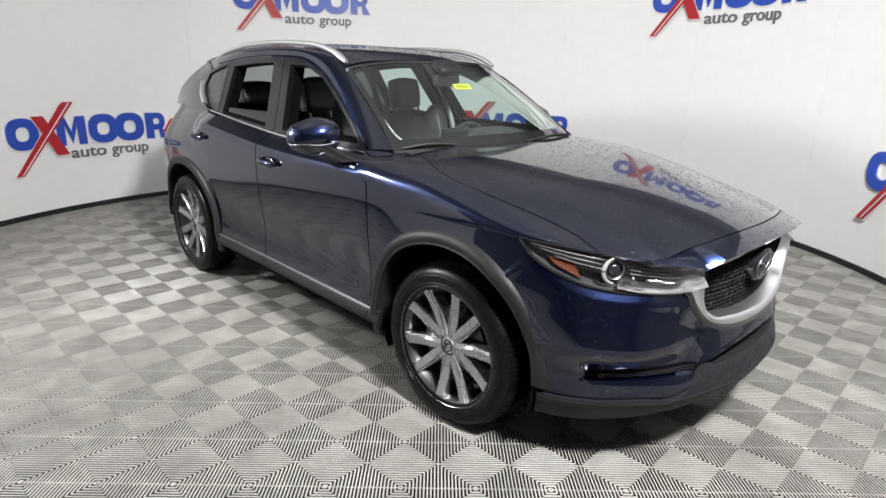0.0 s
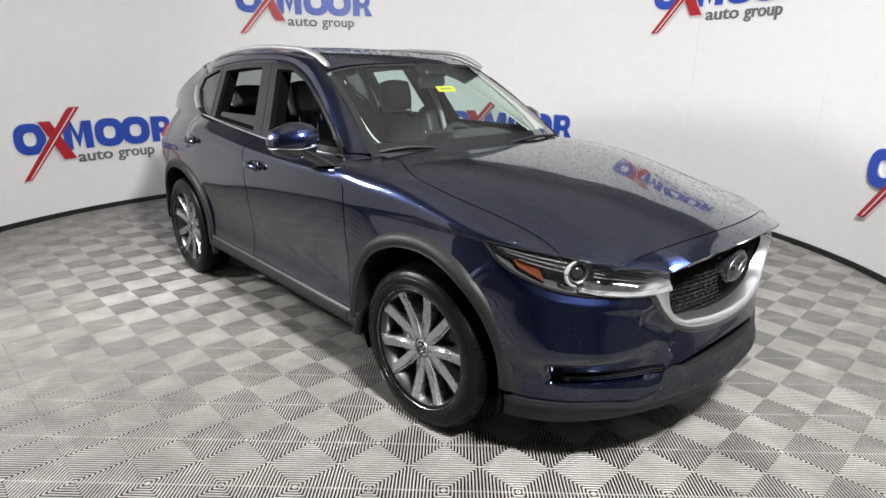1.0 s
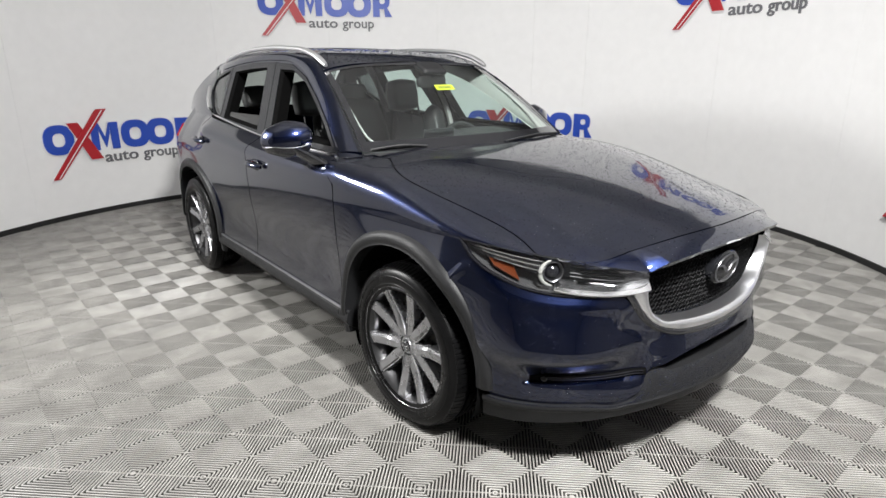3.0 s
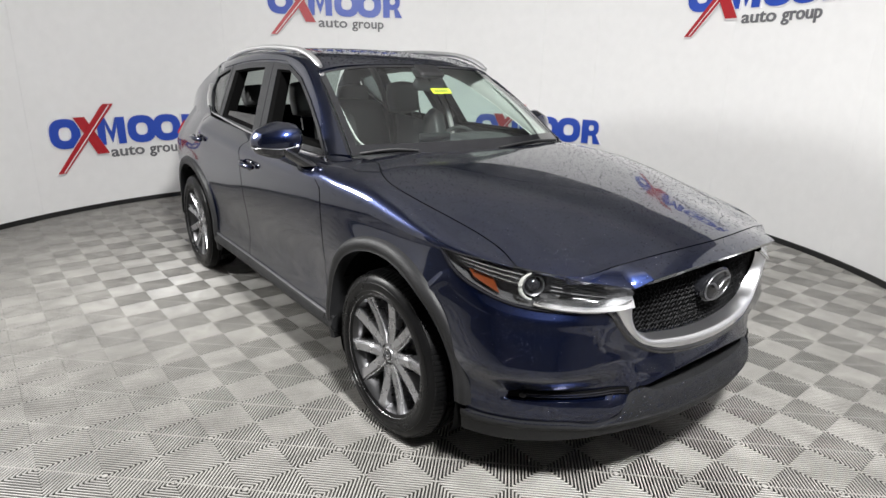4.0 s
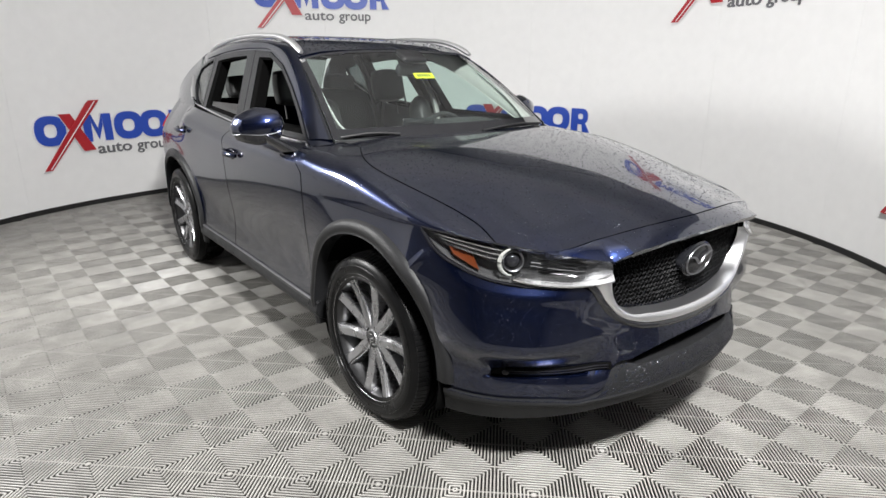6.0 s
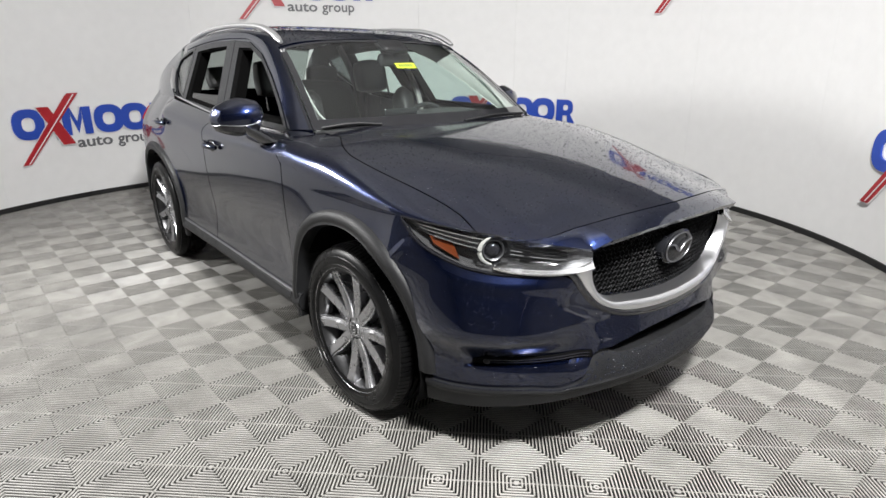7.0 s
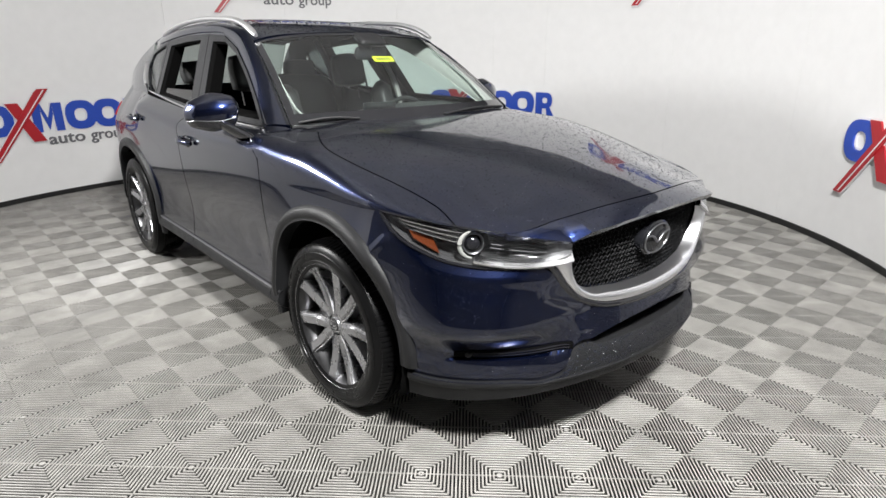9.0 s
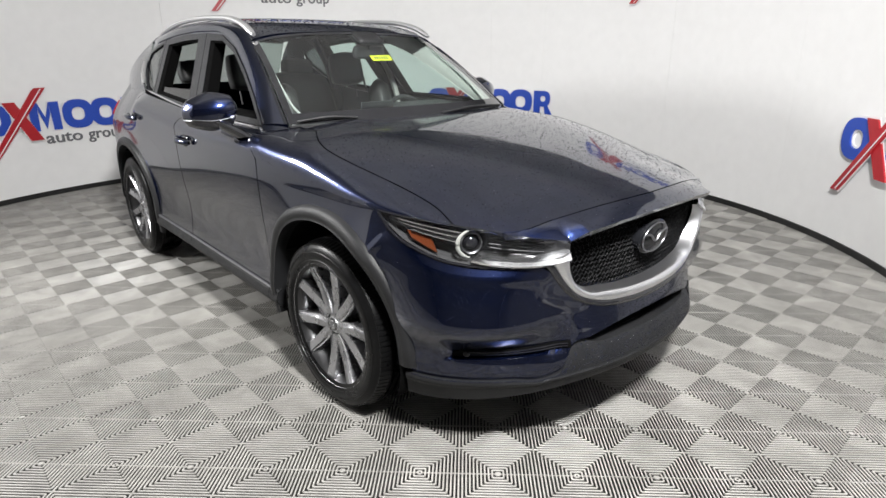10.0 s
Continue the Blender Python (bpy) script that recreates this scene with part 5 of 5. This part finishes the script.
# ---- wheels ----
def build_wheel():
    wheel = thing("wheel", "silver ten-spoke alloy wheel with black tyre", "")
    wheel.parent = car
    R = 0.365
    bm = bmesh.new()
    lathe(bm, [(0.254, 0.10), (0.2690, 0.108), (0.277, 0.110), (0.288, 0.1150), (0.300, 0.1165), (0.325, 0.112), (0.342, 0.103), (0.350, 0.093), (0.3535, 0.078), (0.3565, 0.056), (0.364, 0.055), (0.364, 0.046), (0.355, 0.045), (0.355, 0.037), (0.365, 0.036), (0.365, 0.014), (0.356, 0.013), (0.356, 0.005), (0.365, 0.004),
               (0.365, -0.018), (0.356, -0.019), (0.356, -0.027), (0.365, -0.028), (0.364, -0.048), (0.362, -0.078), (0.345, -0.102), (0.30, -0.116), (0.25, -0.108)], 96)
    tyre = part("tyre", bm, RUBBER, wheel, "black tyre with grooved tread", angle=35)
    # shoulder blocks
    bm = bmesh.new()
    for k in range(104):
        a = 2 * math.pi * k / 104
        m = Matrix.Rotation(a, 4, "Y")
        add_box(bm, -0.0082, 0.0082, 0.057, 0.099, 0.345, 0.3640, m)
    for v in bm.verts:
        r = math.hypot(v.co.x, v.co.z)
        f = 1 - 0.034 * smooth((v.co.y - 0.066) / 0.033)
        v.co.x *= f
        v.co.z *= f
    tagged(part("tread", bm, RUBBER, wheel), kind="stuff")
    bm = bmesh.new()
    tube([(0.318 * math.cos(2 * math.pi * k / 80), 0.1142, 0.318 * math.sin(2 * math.pi * k / 80)) for k in range(80)], 0.0016, 5, bm, closed=True)
    tube([(0.285 * math.cos(2 * math.pi * k / 80), 0.1130, 0.285 * math.sin(2 * math.pi * k / 80)) for k in range(80)], 0.002, 5, bm, closed=True)
    part("sidewall_ring", bm, RUBBER, wheel)
    bm = bmesh.new()
    lathe(bm, [(0.2708, 0.098), (0.2712, 0.1065), (0.2695, 0.1085), (0.2675, 0.1065), (0.267, 0.099)], 80)
    part("rim", bm, ALLOY, wheel, "silver rim lip")
    bm = bmesh.new()
    lathe(bm, [(0.267, 0.0985), (0.262, 0.091), (0.254, 0.080), (0.247, 0.066), (0.235, 0.02), (0.230, -0.055), (0.242, -0.10)], 80)
    part("barrel", bm, BARREL, wheel, "dark grey wheel barrel")
    for k in range(10):
        hand = 1 if k % 2 else -1
        m = Matrix.Rotation(-radians(27 + 72 * (k // 2) + 16.5 * hand), 4, "Y")
        face, edge = [], []
        for t in range(13):
            q = t / 12
            w = spline((0.0, 0.034), (0.20, 0.048), (0.60, 0.047), (0.90, 0.049), (1.0, 0.060))(q)
            yr = lerp(0.079, 0.1015, q) - 0.007 * math.sin(math.pi * q)
            ridge = lerp(0.0, 0.30, smooth(q / 0.6)) * w * -hand
            drop = lerp(0.006, 0.015, smooth(q / 0.5))
            low, high = (drop, 0.5 * drop) if hand < 0 else (0.5 * drop, drop)
            # folded face with a sharp ridge, steep flanks below it
            face.append([(-0.5 * w - 0.003, yr - 0.062), (-0.5 * w, yr - high), (ridge, yr), (0.5 * w, yr - low), (0.5 * w + 0.003, yr - 0.062)])
            side = -hand
            edge.append([(side * (0.5 * w + 0.0005), yr - 0.5 * drop - 0.005), (side * (0.5 * w - 0.0006), yr - 0.5 * drop + 0.0008), (side * (0.5 * w - 0.0042), yr - 0.40 * drop + 0.0008)])

        def strip(rows, bm):
            g = [[bm.verts.new(m @ Vector((x, y, lerp(0.045, 0.2672, i / 12)))) for x, y in row] for i, row in enumerate(rows)]
            for p, q in zip(g, g[1:]):
                for j in range(len(p) - 1):
                    bm.faces.new((p[j], p[j + 1], q[j + 1], q[j]))
            return bm
        part("spoke", strip(face, bmesh.new()), ALLOY_DARK, wheel, "", angle=8)
        part("spoke_edge", strip(edge, bmesh.new()), ALLOY, wheel, "bright machined edge of the spoke", angle=25)
    bm = bmesh.new()
    lathe(bm, [(0.0, 0.074), (0.040, 0.074), (0.046, 0.071), (0.060, 0.067), (0.071, 0.062), (0.074, 0.050), (0.074, 0.0)], 40)
    part("hub", bm, ALLOY_DARK, wheel, "grey wheel hub")
    bm = bmesh.new()
    lathe(bm, [(0.0, 0.082), (0.024, 0.0815), (0.028, 0.079), (0.030, 0.070)], 28)
    part("centre_cap", bm, GLOSS, wheel, "gloss black centre cap")
    bm = bmesh.new()
    lathe(bm, [(0.0295, 0.074), (0.0295, 0.0805), (0.032, 0.0805), (0.034, 0.074)], 32)
    part("cap_rim", bm, ALLOY, wheel, "bright rim round the cap")
    bm = bmesh.new()
    tube([(0.019 * math.cos(2 * math.pi * k / 24), 0.0825, 0.017 * math.sin(2 * math.pi * k / 24)) for k in range(24)], 0.0016, 6, bm, closed=True)
    tube(along([(-0.017, 0.083, 0.007), (0, 0.083, -0.005), (0.017, 0.083, 0.007)], 8), 0.002, 6, bm)
    part("cap_ring", bm, CHROME, wheel, "chrome ring on the cap")
    # raised black discs give the shade of the lug nut pockets
    for k in range(5):
        a = 2 * math.pi * k / 5 + 0.62
        bm = bmesh.new()
        lathe(bm, [(0.0, 0.0745), (0.0125, 0.0745), (0.0145, 0.0735), (0.0145, 0.055)], 20)
        bmesh.ops.translate(bm, vec=(0.053 * math.cos(a), 0, 0.053 * math.sin(a)), verts=bm.verts)
        part("lug_shade", bm, VOID, wheel, "black disc for the shaded pocket of a lug nut")
    for k in range(5):
        a = 2 * math.pi * k / 5 + 0.62
        bm = bmesh.new()
        lathe(bm, [(0.0, 0.0785), (0.005, 0.0775), (0.0075, 0.076), (0.008, 0.060)], 8)
        bmesh.ops.translate(bm, vec=(0.053 * math.cos(a), 0, 0.053 * math.sin(a)), verts=bm.verts)
        part("lug_nut", bm, STEEL, wheel, "steel lug nut")
    bm = bmesh.new()
    lathe(bm, [(0.07, 0.030), (0.090, 0.030), (0.092, 0.022), (0.158, 0.022), (0.160, 0.016), (0.160, 0.0), (0.07, 0.0)], 60)
    part("brake_disc", bm, STEEL, wheel, "steel brake disc")
    bm = bmesh.new()
    for k in range(9):
        a = radians(lerp(-38, 38, k / 8))
        m = Matrix.Rotation(a + radians(90), 4, "Y")
        add_box(bm, -0.017, 0.017, -0.02, 0.044, 0.105, 0.172, m, bevel=0.004)
    part("brake_caliper", bm, STEEL, wheel, "grey brake caliper")
    bm = bmesh.new()
    lathe(bm, [(0.0, -0.06), (0.224, -0.06), (0.224, -0.058)], 40)
    part("wheel_back", bm, VOID, wheel)
    return wheel


wheel_front = build_wheel()
wheel_front.matrix_basis = Matrix.Translation((0.006, -0.792, AZ)) @ Matrix.Rotation(radians(182), 4, "Z")
for x, y, rz, spin in ((AX, -0.795, 180, 14), (0.006, 0.792, 2, 5), (AX, 0.795, 0, 30)):
    wh = copy_thing(wheel_front, Matrix.Translation((x, y, AZ)) @ Matrix.Rotation(radians(rz), 4, "Z") @ Matrix.Rotation(radians(spin), 4, "Y"))
    wh.parent = car

# ---- inside of the car ----
def soft_block(name, parts, mat, parent, label=""):
    """Rounded cushions: boxes of (centre, size, tilt about y) swelled into one skin."""
    bm = bmesh.new()
    for (cx, cy, cz), (sx, sy, sz), tilt in parts:
        old = set(bm.verts)
        r = bmesh.ops.create_cube(bm, size=1)
        es = list({e for v in r["verts"] for e in v.link_edges})
        bmesh.ops.subdivide_edges(bm, edges=es, cuts=5, use_grid_fill=True)
        vs = [v for v in bm.verts if v not in old]
        for v in vs:
            c = v.co * 2
            q = c.lerp(c.normalized() * 1.25, 0.42)
            v.co = Vector((q.x * sx / 2, q.y * sy / 2, q.z * sz / 2))
        bmesh.ops.transform(bm, matrix=Matrix.Translation((cx, cy, cz)) @ Matrix.Rotation(radians(tilt), 4, "Y"), verts=vs)
    return part(name, bm, mat, parent, label, True, 70)


for y in (-0.37, 0.37):
    seat = thing("front_seat", "black leather front seat", "")
    seat.parent = car
    soft_block("cushion", [((-1.30, y, 0.66), (0.52, 0.50, 0.20), -6)], LEATHER, seat)
    soft_block("backrest", [((-1.63, y, 0.96), (0.16, 0.46, 0.63), -16), ((-1.58, y - 0.20, 0.96), (0.16, 0.10, 0.55), -16), ((-1.58, y + 0.20, 0.96), (0.16, 0.10, 0.55), -16)], LEATHER, seat)
    soft_block("headrest", [((-1.755, y, 1.325), (0.12, 0.215, 0.21), -10)], LEATHER, seat)
    for dy in (-0.06, 0.06):
        part("headrest_post", tube([(-1.715, y + dy, 1.13), (-1.742, y + dy, 1.25)], 0.006, 6), DARK, seat)
bench = thing("rear_seat", "black leather rear bench seat", "")
bench.parent = car
soft_block("cushion", [((-2.12, 0, 0.68), (0.52, 1.28, 0.20), -6)], LEATHER, bench)
soft_block("backrest", [((-2.42, y, 0.98), (0.16, 0.62, 0.60), -20) for y in (-0.33, 0.33)], LEATHER, bench)
for y in (-0.40, 0.0, 0.40):
    soft_block("headrest", [((-2.53, y, 1.31), (0.10, 0.25, 0.15), -14)], LEATHER, bench)

dash = thing("dashboard", "dark dashboard with centre screen", "")
dash.parent = car


def dash_pt(u, v):
    k = 2 * u - 1
    x = lerp(-0.45, -0.98, v) + 0.05 * k * k * (1 - v)
    z = spline((0.0, 1.085), (0.3, 1.095), (0.75, 1.075), (0.88, 1.04), (1.0, 0.80))(v)
    if v > 0.88:
        x = -0.92 + 0.03 * (v - 0.88) / 0.12
    return Vector((x, k * 0.69, z))


panel("dash_top", dash_pt, 24, 20, DASH, dash, 0.0)
soft_block("instrument_hood", [((-0.86, 0.37, 1.095), (0.26, 0.40, 0.10), 4)], DASH, dash)
bm = bmesh.new()
add_box(bm, -0.86, -0.845, -0.11, 0.11, 1.085, 1.175, bevel=0.004)
part("screen", bm, GLOSS, dash, "dark standing display screen")
bm = bmesh.new()
add_box(bm, -1.9, -0.95, -0.12, 0.12, 0.5, 0.80, bevel=0.03)
part("console", bm, DASH, dash)
wheel_m = Matrix.Translation((-1.03, 0.37, 1.00)) @ Matrix.Rotation(radians(-24), 4, "Y")
steer = thing("steering_wheel", "black leather steering wheel", "")
steer.parent = car
bm = bmesh.new()
tube([wheel_m @ Vector((0, 0.182 * math.cos(2 * math.pi * k / 40), 0.182 * math.sin(2 * math.pi * k / 40))) for k in range(40)], 0.015, 8, bm, closed=True)
part("steering_rim", bm, LEATHER, steer)
bm = bmesh.new()
for a in (0, 180, 270):
    c, s = math.cos(radians(a)), math.sin(radians(a))
    tube([wheel_m @ Vector((0.01, 0.05 * c, 0.05 * s)), wheel_m @ Vector((0, 0.178 * c, 0.178 * s))], 0.014, 6, bm)
part("spokes", bm, SATIN, steer, "silver spokes")
soft_block("airbag_pad", [((-1.02, 0.37, 1.0), (0.07, 0.15, 0.13), -24)], DASH, steer)
# inner mirror, camera cover and paper tag
im = thing("inner_mirror", "black inner mirror on the windscreen", "")
im.parent = car
soft_block("mirror_shell", [((-0.985, 0.045, 1.440), (0.035, 0.20, 0.070), 8)], DARK, im)
bm = bmesh.new()
tube([(-0.98, 0.045, 1.45), (-0.955, 0.03, 1.49), (-0.95, 0.02, 1.515)], 0.012, 8, bm)
part("stalk", bm, DARK, im)
soft_block("camera_cover", [((-0.960, 0.02, 1.512), (0.12, 0.17, 0.038), 24)], DARK, im)
tag = thing("paper_tag", "bright yellow paper tag with dark bars of writing", "")
tag.parent = car
TAG = Matrix.Translation(screen_pt(0.509, 0.685) + Vector((-0.02, 0, -0.02))) @ Matrix.Rotation(radians(-52), 4, "Y")
bm = bmesh.new()
add_box(bm, -0.0006, 0.0006, -0.066, 0.066, -0.022, 0.022, TAG)
part("paper", bm, YELLOW, tag)
for k in range(6):
    bm = bmesh.new()
    y0 = -0.046 + 0.016 * k
    add_box(bm, 0.0008, 0.0016, y0, y0 + 0.009, -0.010, 0.011, TAG)
    part("writing_bar", bm, INK, tag)

# lining
panel("headliner", lambda u, v: roof_pt(lerp(0.03, 0.97, u), lerp(0.05, 0.95, v)) - Vector((0, 0, 0.035)), 20, 14, LINER, car, 0.0, "grey headliner")
bm = bmesh.new()
add_box(bm, -3.2, -0.6, -0.72, 0.72, 0.42, 0.46)
add_box(bm, -3.35, -2.6, -0.60, 0.60, 0.46, 0.86, bevel=0.03)
part("cabin_floor", bm, DASH, car)
for sg in (-1, 1):
    for x0, x1 in ((-0.62, -1.54), (-1.60, -2.34)):
        panel("door_lining", lambda u, v, x0=x0, x1=x1: Vector((lerp(x0, x1, u), 0.715 - 0.02 * math.sin(math.pi * v), lerp(0.46, belt(lerp(x0, x1, u)) - 0.01, v))), 10, 10, DASH, car, 0.03, sg=sg)
    panel("rear_lining", lambda u, v: Vector((lerp(-2.38, -3.40, u), lerp(0.70, 0.62, u), lerp(0.46, 1.18, v))), 10, 6, DASH, car, 0.0, sg=sg)
    bm = bmesh.new()
    tube(along([(-1.56, 0.70 * sg, 1.05), (-1.60, 0.66 * sg, 1.25), (-1.68, 0.565 * sg, 1.48), (-1.70, 0.51 * sg, 1.56)], 12), 0.040, 8, bm, 0.5)
    part("pillar_trim", bm, PILLAR, car, "light grey pillar trim")
    bm = bmesh.new()
    edge = [screen_pt(u, v) for u, v in ((0.028, 0.84), (0.030, 0.55), (0.036, 0.30), (0.048, 0.16), (0.075, 0.085))]
    tube([Vector((p.x - 0.012, p.y * -sg, p.z - 0.022)) for p in along(edge, 16)], [0.003] * 6 + [0.005] * 11, 6, bm)
    part("screen_edge_trim", bm, PILLAR, car, "pale edge trim inside the windscreen")
    bm = bmesh.new()
    tube(along([(-2.42, 0.68 * sg, 1.15), (-2.48, 0.62 * sg, 1.40), (-2.50, 0.55 * sg, 1.54)], 10), 0.05, 8, bm, 0.5)
    part("rear_pillar_trim", bm, DASH, car)

# ---- floor of ribbed plastic tiles ----
SPACING = 0.28284            # half the diagonal of a 0.4 m tile
RIBS = 21


bm = bmesh.new()
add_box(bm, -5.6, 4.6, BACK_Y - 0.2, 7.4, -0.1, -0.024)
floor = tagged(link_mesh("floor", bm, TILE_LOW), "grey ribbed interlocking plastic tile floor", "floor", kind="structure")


def tile_verts(webs):
    """Verts, faces and material slots of one tile about its centre: ribs round the centre, in four squares."""
    vs, fs, ms = [], [], []

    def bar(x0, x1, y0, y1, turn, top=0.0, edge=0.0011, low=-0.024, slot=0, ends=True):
        """A rib, tile grey down to 4 mm, the gap's shade coloured in below; or a plain low web."""
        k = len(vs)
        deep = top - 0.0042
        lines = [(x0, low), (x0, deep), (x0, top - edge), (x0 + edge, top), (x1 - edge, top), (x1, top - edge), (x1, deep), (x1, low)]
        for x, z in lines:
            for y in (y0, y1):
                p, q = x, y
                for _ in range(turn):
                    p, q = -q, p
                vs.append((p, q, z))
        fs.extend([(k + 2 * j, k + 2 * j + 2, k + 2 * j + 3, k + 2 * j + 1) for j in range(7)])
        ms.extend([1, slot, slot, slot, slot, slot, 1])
        if ends:
            fs.extend([(k + 2, k + 12, k + 10, k + 8, k + 6, k + 4), (k + 3, k + 5, k + 7, k + 9, k + 11, k + 13)])
            ms.extend([slot, slot])

    pitch = SPACING / RIBS
    for turn in range(4):
        for r in range(RIBS):
            x = (r + 0.5) * pitch
            half = min(x, SPACING - x) - 0.0004
            if half > 0.003:
                bar(x - pitch * 0.23, x + pitch * 0.23, -half, half, turn)
        # low webs that cross under the ribs, coloured dark for the gaps' shade
        for r in range(-RIBS // 2 + 1, RIBS // 2) if webs else ():
            y = r * pitch
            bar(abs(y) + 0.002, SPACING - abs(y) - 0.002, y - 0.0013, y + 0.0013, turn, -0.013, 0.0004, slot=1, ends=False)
        if turn % 2 == 0:
            bar(0.004, SPACING - 0.004, -0.0016, 0.0016, turn, -0.0012, 0.0005)
    bar(-0.006, 0.006, -0.006, 0.006, 0, -0.001)
    return vs, fs, ms


vs, fs, ms = tile_verts(True)
tile_mesh = bpy.data.meshes.new("tile")
tile_mesh.from_pydata(vs, [], fs)
tile_mesh.materials.append(TILE)
tile_mesh.materials.append(TILE_SHADE)
tile_mesh.polygons.foreach_set("material_index", ms)
spots = []
for i in range(-19, 17):
    for j in range(-16, 27):
        if (i + j) % 2:
            continue
        x, y = i * SPACING, j * SPACING
        if e1.x < x < e0.x and BACK_Y < y < BOOTH.y or math.hypot(x - BOOTH.x, y - BOOTH.y) < RADIUS + 0.2:
            spots.append((math.hypot(x - 0.5, y - 0.9), x, y))
spots.sort()
for _, x, y in spots[:300]:
    ob = new("tile", tile_mesh)
    ob.parent = floor
    ob.location = (x, y, 0)
vs, fs, ms = tile_verts(False)
vs2, fs2, ms2 = [], [], []
for _, x, y in spots[300:]:
    k = len(vs2)
    vs2 += [(a + x, b + y, c) for a, b, c in vs]
    fs2 += [tuple(q + k for q in f) for f in fs]
    ms2 += ms
me = bpy.data.meshes.new("far_tiles")
me.from_pydata(vs2, [], fs2)
me.materials.append(TILE)
me.materials.append(TILE_SHADE)
me.polygons.foreach_set("material_index", ms2)
far = tagged(new("far_tiles", me), kind="stuff")
far.parent = floor
